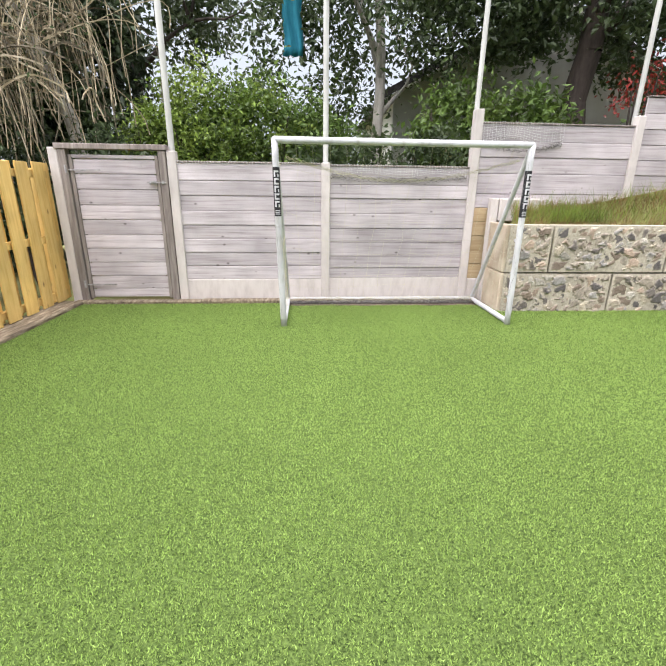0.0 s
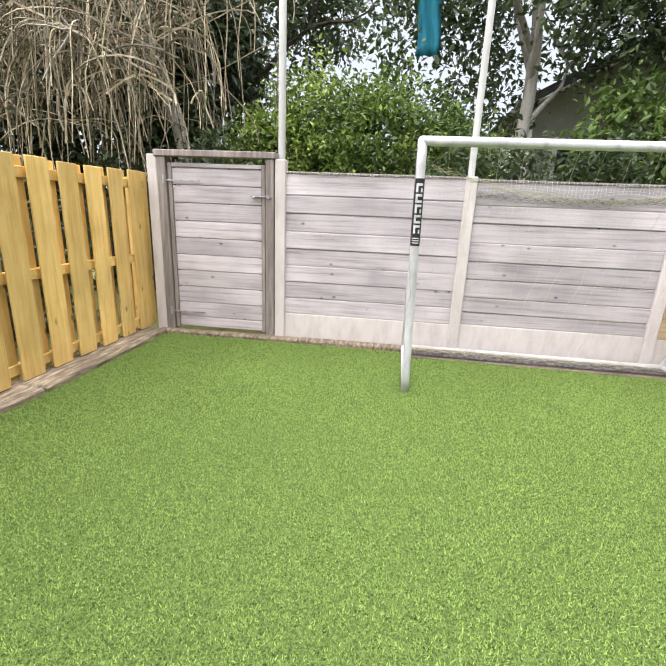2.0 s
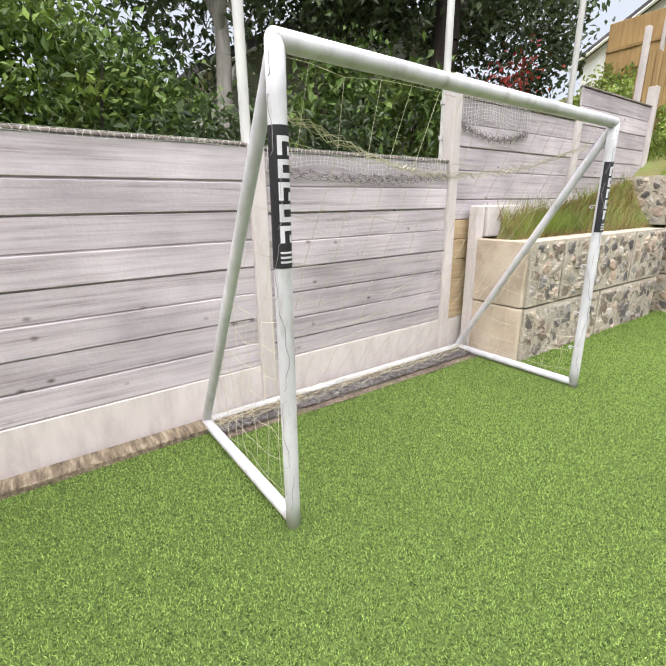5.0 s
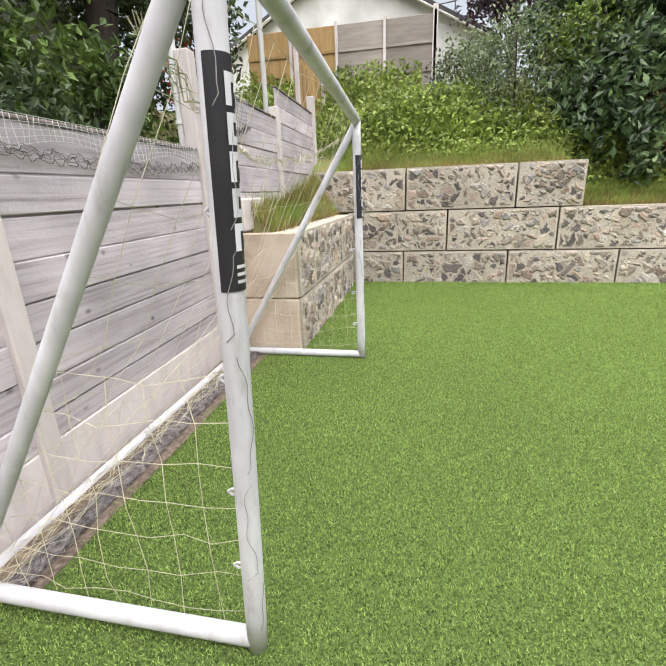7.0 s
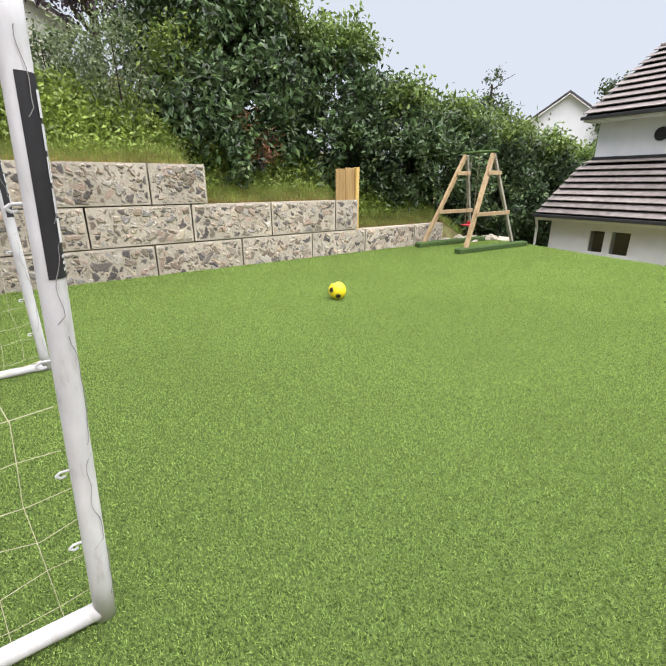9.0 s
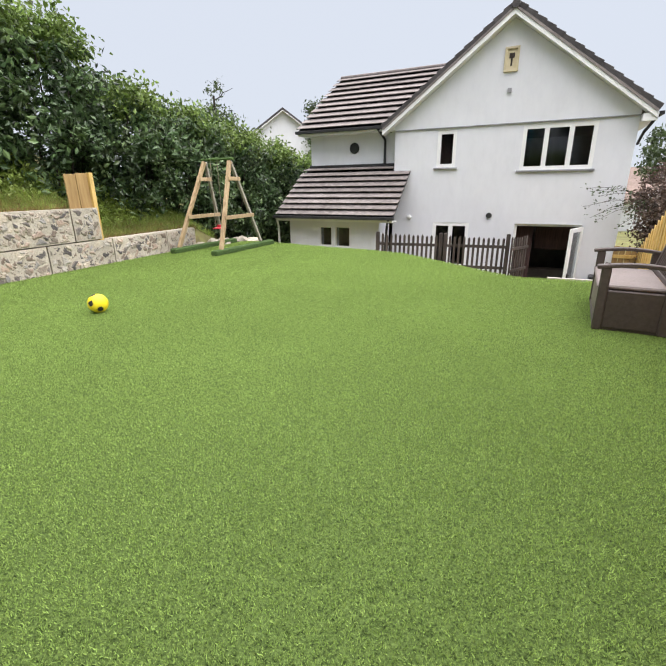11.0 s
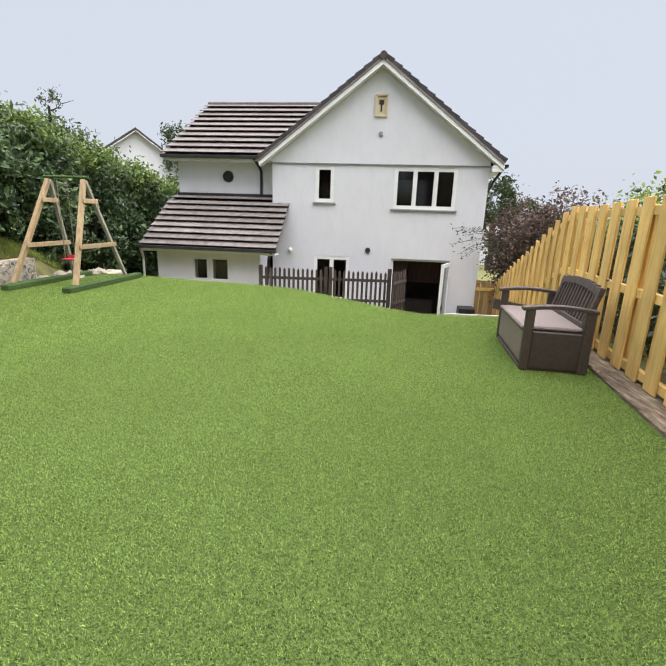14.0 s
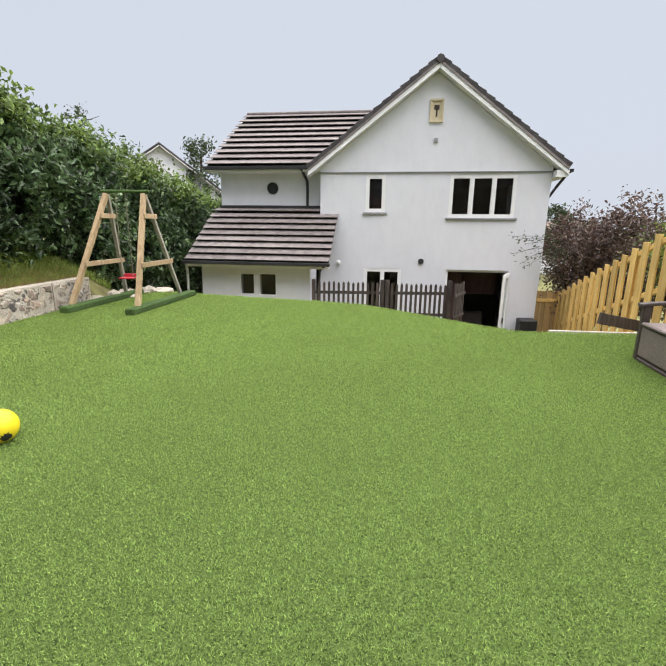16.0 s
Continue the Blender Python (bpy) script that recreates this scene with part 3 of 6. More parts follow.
# timber edging along the foot of both fences
edging = thing("edging_timber", 0.4, 5.945, 0, rz=1.2, label="weathered grey-brown timber edging at the foot of the fence", category="edging")
for a, b, w in ((-2.45, -0.9, 0.0), (-0.89, 0.9, 0.006), (0.91, 2.72, 0.0)):
    part("sleeper", boxed(a, -0.075 - w, -0.05, b, 0.05, 0.035 + w, 0.01), "sleeper", edging)
side_edging = thing("edging_timber", -2.14, 3.0, 0, label="brown weathered timber sleepers along the foot of the tall fence", category="edging")
ys = [5.85, 4.2, 2.4, 0.7, -1.0, -1.9]
for a, b in zip(ys, ys[1:]):
    pa, pb = (float(fence_x(np.array(a))) + 2.25, a - 3.0), (float(fence_x(np.array(b))) + 2.25, b - 3.0)
    part("sleeper", barred((pa[0], pa[1] - 0.006, -0.01), (pb[0], pb[1] + 0.006, -0.01), 0.30, 0.11, bevel=0.014), "sleeper", side_edging)

end_edging = thing("edging_strip", -2.1, -1.86, 0, label="thin pale concrete edging strip at the end of the lawn", category="edging")
part("strip", boxed(-0.5, -0.03, -0.5, 0.72, 0.0, 0.012, 0.004), "concrete", end_edging)

strip = new("soil_strip", boxed_mesh("soil_strip", 0.60, 5.735, -0.01, 3.17, 5.87, 0.004, "dirt"))
tagged(strip, "bare brown soil between the turf and the fence", "soil", kind="structure")

# ---------------------------------------------------------------- tall timber fence with boards on both faces
tall = thing("timber_fence", -2.2, 3.0, 0, label="tall new yellow-brown treated timber fence with upright boards on both faces", category="fence")


def tall_top(y):
    return 1.645 + 0.012 * math.sin(y * 2.2) - 0.03 * min(1.0, max(0.0, 4.5 - y)) - 0.325 * max(0.0, -1.6 - y)


def tall_bottom(y):
    return 0.05 if y > -1.7 else 0.05 - 0.325 * (-1.7 - y)


tall_boards = []
y = 5.70                                  # the near edge of each front board
while y > -8.2:
    tall_boards.append(y)
    y -= 0.293 if y > 4.5 else 0.305 if y > 2.3 else 0.335
for a, b in ((5.98, 3.0), (3.0, -1.6), (-1.6, -8.3)):
    for zr in (0.13, 0.80, 1.525):
        za = zr + (tall_top(a) - 1.645 if a < -1.5 else 0)
        zb = zr + (tall_top(b) - 1.645 if b < -1.5 else 0)
        part("rail", barred((float(fence_x(np.array(a))) + 2.2, a - 3, za), (float(fence_x(np.array(b))) + 2.2, b - 3, zb), 0.05, 0.08), "new_board", tall)
for yp in (5.9, 4.15, 2.35, 0.5, -1.35, -3.2, -5.0, -6.8):
    xp = float(fence_x(np.array(yp))) + 2.2 - 0.07
    part("post", boxed(xp - 0.045, yp - 3 - 0.045, tall_bottom(yp) - 0.5, xp + 0.045, yp - 3 + 0.045, tall_top(yp) - 0.06, 0.006), "new_board", tall)

# ---------------------------------------------------------------- football goal
NETTING = []
for x0, x1, top, drop in ((1.12, 2.82, 1.68, 0.15), (-0.66, 1.02, 1.695, 0.035), (2.93, 4.0, 2.185, 0.30)):
    n = int((x1 - x0) / 0.035)
    for k in range(n + 1):
        x = x0 + (x1 - x0) * k / n
        dz = drop * (0.8 + 0.2 * math.sin(x * 7.0))
        NETTING.append([(x - 1.1 + 0.006 * math.sin(k * 1.9 + i), -0.035 - 0.004 * math.sin(k + i), top - dz * i / 4) for i in range(5)])
    for i in range(int(drop / 0.035) + 1):
        NETTING.append([(x0 - 1.1 + (x1 - x0) * k / 40, -0.037, top - 0.035 * i * (0.8 + 0.2 * math.sin((x0 + (x1 - x0) * k / 40) * 7.0))) for k in range(41)])

goal = thing("football_goal", 0.612, 4.884, 0, rz=0.6, label="white plastic football goal with a loose pale net", category="goal")
GW, GH, GD, R = 2.438, 1.812, 1.075, 0.0315


LACING = []


def elbow(bm, c, r):
    s = bmesh.ops.create_uvsphere(bm, u_segments=12, v_segments=8, radius=r, matrix=Matrix.Translation(c))
    for f in {f for v in s["verts"] for f in v.link_faces}:
        f.smooth = True
    return bm


def post_at(x, z):
    """The centre of a goal post at height z: both are a little bowed out of plumb."""
    h = (0.0, 1.13, 1.57, GH)
    if x == 0:
        return Vector((float(np.interp(z, h, (0, -0.026, -0.032, -0.036))), float(np.interp(z, h, (0, -0.058, -0.078, -0.090))), z))
    return Vector((x + 0.006 * z / GH, 0.010 * z / GH, z))


def post_tube(bm, x, z0, z1, r, caps=True):
    """One tube swept along a post from z0 to z1."""
    rings = []
    for i in range(13):
        c = post_at(x, z0 + (z1 - z0) * i / 12)
        rings.append([bm.verts.new(c + Vector((r * math.cos(k * math.pi / 10), r * math.sin(k * math.pi / 10), 0))) for k in range(20)])
    for lo, hi in zip(rings, rings[1:]):
        for k in range(20):
            bm.faces.new((lo[k], lo[(k + 1) % 20], hi[(k + 1) % 20], hi[k])).smooth = True
    if caps:
        bm.faces.new(rings[0][::-1])
        bm.faces.new(rings[-1])
    return bm


for x in (0, GW):
    bm = post_tube(bmesh.new(), x, 0.0, GH, R)
    elbow(bm, post_at(x, GH), R)
    post = part("post", bm, "plastic", goal)
    wrap_bm, rows_ = bmesh.new(), []
    for i in range(7):
        z = 1.135 + 0.444 * i / 6
        rows_.append([wrap_bm.verts.new(post_at(x, z) + Vector(((R + 0.002) * math.sin(a), -(R + 0.002) * math.cos(a), 0))) for a in np.linspace(-1.80, 1.80, 19)])
    for lo, hi in zip(rows_, rows_[1:]):
        for k in range(18):
            wrap_bm.faces.new((lo[k], lo[k + 1], hi[k + 1], hi[k])).smooth = True
    part("label_band", wrap_bm, "black", post, "black printed label wrapped round the post's front")

    def mark(blocks, cx=x):
        mk = bmesh.new()
        for z0, z1, a0, a1 in blocks:
            seg, rr = 4, R + 0.0035
            vs = [[mk.verts.new(post_at(cx, z) + Vector((rr * math.sin(a0 + (a1 - a0) * i / seg), -rr * math.cos(a0 + (a1 - a0) * i / seg), 0))) for i in range(seg + 1)] for z in (z0, z1)]
            for i in range(seg):
                mk.faces.new((vs[0][i], vs[0][i + 1], vs[1][i + 1], vs[1][i]))
        return part("label_mark", mk, "plastic", post, "white block of the label")

    for k in range(5):
        zt = 1.548 - k * 0.068
        bars = [(zt - 0.056, zt, -0.62, -0.18), (zt - 0.016, zt, -0.18, 0.72)]
        bars += [(zt - 0.056, zt - 0.040, -0.18, 0.72)] if k % 2 else [(zt - 0.056, zt - 0.030, 0.36, 0.72)]
        mark(bars)
    for k in range(3):
        mark([(1.152 + k * 0.016, 1.159 + k * 0.016, -0.65, 0.75)])
bm = tubed(post_at(0, GH), post_at(GW, GH), R, seg=16)
part("crossbar", bm, "plastic", goal)
for x in (0, GW):
    bm = tubed((x, 0, R), (x, GD, R), R * 0.93, seg=14)
    elbow(bm, (x, 0, R), R * 1.02)
    elbow(bm, (x, GD, R), R)
    part("base_bar", bm, "plastic", goal)
    part("back_stay", tubed(post_at(x, GH) + Vector((0, 0.004, -0.02)), (x, GD, R + 0.02), R * 0.85, seg=14), "plastic", goal)
for x in (0, GW):
    turns, rr = [], R + 0.003
    for k in range(90):                   # one thin cord that wanders down the post, with a turn round it now and then
        zc = 0.10 + 0.0188 * k
        wrap = 6.28 * sum(smooth(h, h + 0.05, zc) for h in (0.27, 0.62, 0.98, 1.22, 1.45, 1.66))
        ang = 3.9 + 0.5 * math.sin(k * 0.21 + x) + 0.15 * math.sin(k * 0.9) + wrap
        turns.append([tuple(post_at(x, zc) + Vector((rr * math.cos(ang), rr * math.sin(ang), 0.0)))])
    LACING.append([[p for turn in turns for p in turn]])
part("back_bar", tubed((0, GD, R), (GW, GD, R), R * 0.93, seg=14), "plastic", goal)
for x in (0, GW):
    for z in (0.30, 0.56, 0.9, 1.3):
        bm, side_x = bmesh.new(), x + (0.012 if x == 0 else -0.012)
        base = post_at(x, z).y + R
        loop = [(side_x, base - 0.004, z + 0.008), (side_x, base + 0.022, z + 0.009), (side_x, base + 0.034, z), (side_x, base + 0.022, z - 0.010), (side_x, base + 0.010, z - 0.006)]
        for p, q in zip(loop, loop[1:]):
            tube(bm, p, q, 0.0042, seg=6)
        part("net_clip", bm, "plastic", goal)


def cord_lines(lines, r=0.0013):
    """Square cords along the given polylines, in one mesh."""
    v, f = [], []
    for line in lines:
        p = np.array(line, float)
        d = unit(np.gradient(p, axis=0))
        s = unit(np.cross(d, np.array([0.31, 0.52, 0.79])))
        t = np.cross(d, s)
        o = len(v)
        for i in range(len(p)):
            v += [p[i] + r * s[i], p[i] + r * (-0.5 * s[i] + 0.87 * t[i]), p[i] + r * (-0.5 * s[i] - 0.87 * t[i])]
        for i in range(len(p) - 1):
            for k in range(3):
                f.append((o + 3 * i + k, o + 3 * i + (k + 1) % 3, o + 3 * i + 3 + (k + 1) % 3, o + 3 * i + 3 + k))
    return np.array(v), np.array(f)


nr = np.random.default_rng(3)


def wob(p, k=0.012):
    return np.array(p) + nr.normal(size=3) * k


lines = []
ns, nt = 15, 9
grid = [[None] * (nt + 1) for _ in range(ns + 1)]
for i in range(ns + 1):
    for j in range(nt + 1):
        u, t = i / ns, j / nt
        sag = math.sin(math.pi * t) * (0.10 + 0.05 * math.sin(u * 9)) + 0.22 * math.sin(math.pi * u) * math.sin(math.pi * min(1, t * 1.2)) ** 1.0
        grid[i][j] = wob((u * GW, 0.02 + t * (GD - 0.05), (GH - 0.02) * (1 - t) + 0.06 * t - sag * 0.75 * (1 - 0.3 * t)))
        grid[i][j][2] = max(grid[i][j][2], 0.035)
for i in range(ns + 1):
    lines.append(grid[i])
for j in range(nt + 1):
    lines.append([grid[i][j] for i in range(ns + 1)])
for x in (0.01, GW - 0.01):
    nh = 14
    for k in range(1, 8):
        z = GH * k / nh
        ymax = GD * (1 - k / nh)
        m = max(2, int(ymax / 0.12) + 1)
        lines.append([wob((x, ymax * i / m, z - 0.03 * math.sin(math.pi * i / m)), 0.008) for i in range(m + 1)])
    for k in range(1, 9):
        yy = GD * k / 9
        zmax = min(0.5 * GH, GH * (1 - k / 9))
        m = max(2, int(zmax / 0.13))
        lines.append([wob((x, yy, 0.07 + (zmax - 0.07) * i / m), 0.008) for i in range(m + 1)])
# slack net gathered along the back bar and a sagging gathered edge near the top
for k in range(12):
    ph, am = nr.uniform(0, 6.28), nr.uniform(0.02, 0.06)
    off = nr.uniform(-0.16, 0.0)
    lines.append([(GW * i / 40, GD + off + am * math.sin(i * 0.9 + ph) * 0.8, 0.025 + abs(am * math.cos(i * 1.1 + ph)) + max(0, -off) * 0.05) for i in range(41)])
for k in range(9):
    ph, am = nr.uniform(0, 6.28), nr.uniform(0.008, 0.03)
    lines.append([(0.05 + (GW - 0.1) * i / 40, 0.12 + 0.14 * math.sin(math.pi * i / 40) + am * math.sin(i * 1.3 + ph), 1.68 - 0.20 * math.sin(math.pi * i / 40) + am * math.cos(i * 1.7 + ph)) for i in range(41)])
HEM = []
for x0, x1, top, drop in ((1.15, 2.84, 1.66, 0.145), (2.97, 4.0, 2.165, 0.30)):
    for k in range(9):
        ph, am = nr.uniform(0, 6.28), nr.uniform(0.006, 0.022)
        HEM.append([(x0 - 1.1 + (x1 - x0) * i / 90, -0.040 - 0.004 * math.sin(i * 1.3 + ph), top - drop * (0.62 + 0.28 * math.sin(math.pi * i / 90)) - 0.012 * k * 0.4 + am * math.sin(i * 0.83 + ph) + 0.5 * am * math.sin(i * 2.3)) for i in range(91)])
hv_, hf_ = cord_lines(HEM, 0.0017)
tagged(part("netting_hem", array_mesh("netting_hem", hv_, hf_, "old_cord"), None, fence, "dirty gathered hem of the netting"), kind="stuff")
nv_, nf_ = cord_lines(NETTING, 0.0017)
tagged(part("ball_netting", array_mesh("ball_netting", nv_, nf_, "pale_cord"), None, fence, "fine white netting draped over the fence top"), kind="stuff")
for turns in LACING:
    lv_, lf_ = cord_lines(turns, 0.0012)
    part("lacing", array_mesh("lacing", lv_, lf_, "lace"), None, goal, "thin dark lacing round the post")
old = []
for k in range(230):
    ph, am, off = nr.uniform(0, 6.28), nr.uniform(0.008, 0.03), -0.17 * nr.uniform(0, 1) ** 1.2
    f1, f2 = nr.uniform(0.9, 2.9), nr.uniform(0.9, 2.9)
    old.append([(GW * i / 60, GD + off + am * math.sin(i * f1 + ph), 0.010 + abs(am * math.cos(i * f2 + ph)) + 0.10 * max(0.0, off + 0.07)) for i in range(61)])
ov_, of_ = cord_lines(old, 0.0012)
tagged(part("gathered_net", array_mesh("gathered_net", ov_, of_, "old_cord"), None, goal, "grey weathered slack net heaped along the back bar"), kind="stuff")
cv, cf = cord_lines(lines)
part("net", array_mesh("net", cv, cf, "cord"), None, goal, "pale cream cord net, slack and gathered")

# ---------------------------------------------------------------- ball
bm = bmesh.new()
bmesh.ops.create_icosphere(bm, subdivisions=4, radius=0.108)
for f in bm.faces:
    f.smooth = True
me = bpy.data.meshes.new("football")
bm.to_mesh(me)
bm.free()
me.materials.append(M["yellow"])
me.materials.append(M["black"])
ico = [Vector(v).normalized() for v in ((0, 1, 1.618), (0, -1, 1.618), (0, 1, -1.618), (0, -1, -1.618), (1, 1.618, 0), (-1, 1.618, 0), (1, -1.618, 0), (-1, -1.618, 0), (1.618, 0, 1), (-1.618, 0, 1), (1.618, 0, -1), (-1.618, 0, -1))]
for p in me.polygons:
    c = p.center.normalized()
    d = max((c.dot(v), i) for i, v in enumerate(ico))
    p.material_index = 1 if d[0] > 0.955 and d[1] % 2 == 0 else 0
ball = new("football", me)
ball.matrix_basis = pose(3.44, 1.87, 0.110, 30, 20, 50)
tagged(ball, "yellow football with dark patches lying on the turf", "ball")

# ---------------------------------------------------------------- swing
swing = thing("garden_swing", 5.25, -3.05, 0, label="timber child's swing frame with a red seat on turf-covered beams", category="swing")


def swing_side(x, dx, lean_top):
    apex = (x + lean_top, 0.0, 1.88)
    front, back = (x + dx, 0.72, 0.1), (x + dx * 0.4, -0.86, 0.1)
    part("leg", barred(front, apex, 0.075, 0.075, up=(1, 0, 0)), "swing_wood", swing)
    part("leg", barred(back, (apex[0] + 0.01, apex[1] - 0.05, apex[2] - 0.01), 0.06, 0.06, up=(1, 0, 0)), "swing_grey", swing)
    for t, m in ((0.36, "swing_wood"), (0.80, "swing_wood")):
        a = Vector(front).lerp(Vector(apex), t)
        b = Vector(back).lerp(Vector(apex), t)
        e = (a - b).normalized() * 0.05
        o = Vector((-0.055, 0, 0))
        part("cross_rail", barred(a + e + o, b - e + o, 0.03, 0.08, up=(0, 0, 1)), m, swing)


swing_side(-0.42, 0.0, 0.12)
swing_side(0.68, 0.02, -0.32)
part("top_bar", tubed((-0.40, 0, 1.925), (0.44, 0, 1.925), 0.024, seg=10), "turf_edge", swing, "dark green metal top bar")
for x, xb in ((-0.42, -0.52), (0.66, 0.58)):
    bm = barred((x, 0.98, 0.055), (xb, -1.2, 0.055), 0.17, 0.11, bevel=0.02)
    part("base_beam", bm, "turf_edge", swing, "beam wrapped in dark green turf")
bm = bmesh.new()
box(bm, 0.0, -0.10, 0.46, 0.24, 0.10, 0.485, 0.010)
box(bm, 0.0, -0.10, 0.485, 0.24, -0.08, 0.54, 0.008)
part("seat", bm, "red", swing, "red plastic seat")
for x in (0.02, 0.22):
    part("rope", tubed((x, 0, 0.48), (x * 0.9, 0, 1.92), 0.007, seg=6), "rope", swing)

# ---------------------------------------------------------------- storage bench
bench = thing("storage_bench", -1.70, 0.02, 0, rz=-6.5, label="brown plastic storage bench with a slatted back, beside the tall fence", category="bench")
BL, BD = 0.62, 0.60
part("box_body", boxed(-BD + 0.03, -BL + 0.03, 0.03, -0.02, BL - 0.03, 0.38, 0.012), "rattan", bench)
part("front_panel", boxed(-0.022, -BL + 0.06, 0.06, -0.008, BL - 0.06, 0.37, 0.006), "rattan_light", bench, "taupe woven-pattern front panel")
part("base_rail", boxed(-BD + 0.02, -BL + 0.02, 0.0, 0.0, BL - 0.02, 0.035, 0.008), "rattan", bench)
part("seat_lid", boxed(-BD + 0.06, -BL + 0.07, 0.385, 0.015, BL - 0.07, 0.425, 0.014), "rattan_light", bench, "taupe hinged seat lid")
for s in (-1, 1):
    y0 = s * (BL - 0.03)
    part("front_leg", boxed(-0.075, y0 - 0.035, 0.0, 0.005, y0 + 0.035, 0.60, 0.014), "rattan", bench)
    part("rear_leg", boxed(-BD, y0 - 0.035, 0.0, -BD + 0.09, y0 + 0.035, 0.60, 0.014), "rattan", bench)
    part("side_panel", boxed(-BD + 0.09, y0 - 0.02, 0.03, -0.075, y0 + 0.02, 0.385, 0.006), "rattan", bench)
    bm = bmesh.new()
    n = 7
    for i in range(n):
        xa, xb = -BD - 0.01 + (BD + 0.05) * i / n, -BD - 0.01 + (BD + 0.05) * (i + 1) / n
        za = 0.60 + 0.03 * math.sin(math.pi * i / n)
        zb = 0.60 + 0.03 * math.sin(math.pi * (i + 1) / n)
        bar(bm, (xa, y0, za), (xb + 0.004, y0, zb), 0.085, 0.035, bevel=0.006)
    part("armrest", bm, "rattan", bench)
tilt = pose(-BD + 0.06, 0, 0.42, 0, -14, 0)
bm = bmesh.new()
box(bm, -0.03, -BL + 0.1, 0.0, 0.015, -BL + 0.17, 0.37, 0.008, tilt)
box(bm, -0.03, BL - 0.17, 0.0, 0.015, BL - 0.1, 0.37, 0.008, tilt)
box(bm, -0.03, -BL + 0.1, 0.0, 0.015, BL - 0.1, 0.05, 0.008, tilt)
n = 8
for i in range(n):
    ya, yb = -BL + 0.1 + (2 * BL - 0.2) * i / n, -BL + 0.1 + (2 * BL - 0.2) * (i + 1) / n
    rise = 0.355 + 0.045 * math.sin(math.pi * (i + 0.5) / n)
    box(bm, -0.03, ya, rise - 0.035, 0.018, yb + 0.003, rise + 0.045, 0.004, tilt)
part("back_frame", bm, "rattan", bench)
for i in range(11):
    yy = -BL + 0.22 + (2 * BL - 0.44) * i / 10
    part("back_slat", boxed(-0.018, yy - 0.022, 0.05, 0.006, yy + 0.022, 0.365, 0.005, tilt), "rattan", bench)

# ---------------------------------------------------------------- white house
house = thing("white_house", 0, -7.17, 0, rz=math.degrees(math.atan(-0.055)), label="white rendered two-storey house with a gable and brown tiled roofs", category="house")
GZ = -1.82
TH = 0.26


def walled(u0, u1, z0, z1, v, holes, th=TH):
    """A wall in the plane v (its outer face), with openings through it."""
    us = sorted({u0, u1, *[h[0] for h in holes], *[h[1] for h in holes]})
    zs = sorted({z0, z1, *[h[2] for h in holes], *[h[3] for h in holes]})
    bm = bmesh.new()
    for a, b in zip(us, us[1:]):
        for c, d in zip(zs, zs[1:]):
            mu, mz = (a + b) / 2, (c + d) / 2
            if not any(h[0] < mu < h[1] and h[2] < mz < h[3] for h in holes):
                box(bm, a, v - th, c, b, v, d)
    bmesh.ops.remove_doubles(bm, verts=bm.verts, dist=1e-4)
    bm.verts.index_update()
    seen = {}
    for f in bm.faces:
        seen.setdefault(tuple(sorted(v.index for v in f.verts)), []).append(f)
    bmesh.ops.delete(bm, geom=[f for fs in seen.values() if len(fs) > 1 for f in fs], context="FACES_ONLY")
    return bm


W2, W1, LW, DR = (-2.37, -0.79, 1.67, 2.69), (0.79, 1.28, 1.79, 2.69), (0.30, 1.28, -0.85, 0.37), (-2.38, -0.84, GZ + 0.02, 0.38)
gable_wall = walled(-3.14, 2.45, GZ - 0.2, 2.76, 0.0, [W2, W1, LW, DR])
part("wall", gable_wall, "render", house)
bm = bmesh.new()
tri = [(-3.14, 2.762), (2.45, 2.762), (2.45, 2.85), (-0.345, 4.955), (-3.14, 2.85)]
fr = [bm.verts.new((u, 0.03, z)) for u, z in tri]
bk = [bm.verts.new((u, -TH, z)) for u, z in tri]
bm.faces.new(fr), bm.faces.new(bk[::-1])
for i in range(5):
    bm.faces.new((fr[i], bk[i], bk[(i + 1) % 5], fr[(i + 1) % 5]))
part("gable", bm, "render", house)
# thin drip ledge, coloured grey to draw the shadow line under the gable
part("drip_band", boxed(-3.14, 0.002, 2.735, 2.45, 0.042, 2.760, 0.004), "sill", house)
part("wall", walled(-3.14 - 7.9, -3.14 - 0.1, GZ - 0.2, 2.76, 0.0, [], 0.1), "render", house).matrix_local = pose(-3.14, 0, 0, 0, 0, 90) @ pose(3.14 + 0.1 - 0.28, 0.0, 0, 0, 0, 0)
part("wall", boxed(-3.13, -8.2, GZ, 5.3, -7.95, 2.76), "render", house)
# extension: upper wall set back, lean-to in front
CW = (3.70, 3.94, 2.29, 2.53)
part("wall", walled(2.452, 5.28, 0.3, 2.80, -0.40, [CW]), "render", house)
part("wall", boxed(5.02, -8.0, GZ, 5.28, -0.67, 2.80), "render", house)
LA, LB = (3.99, 4.37, -0.30, 0.24), (3.42, 3.87, -0.31, 0.25)
part("wall", walled(2.55, 5.38, GZ, 0.46, 0.9, [LA, LB]), "render", house)
part("wall", boxed(2.55, 0.01, GZ, 2.79, 0.64, 0.46), "render", house)
part("wall", boxed(5.14, -0.64, GZ, 5.38, 0.63, 0.46), "render", house)


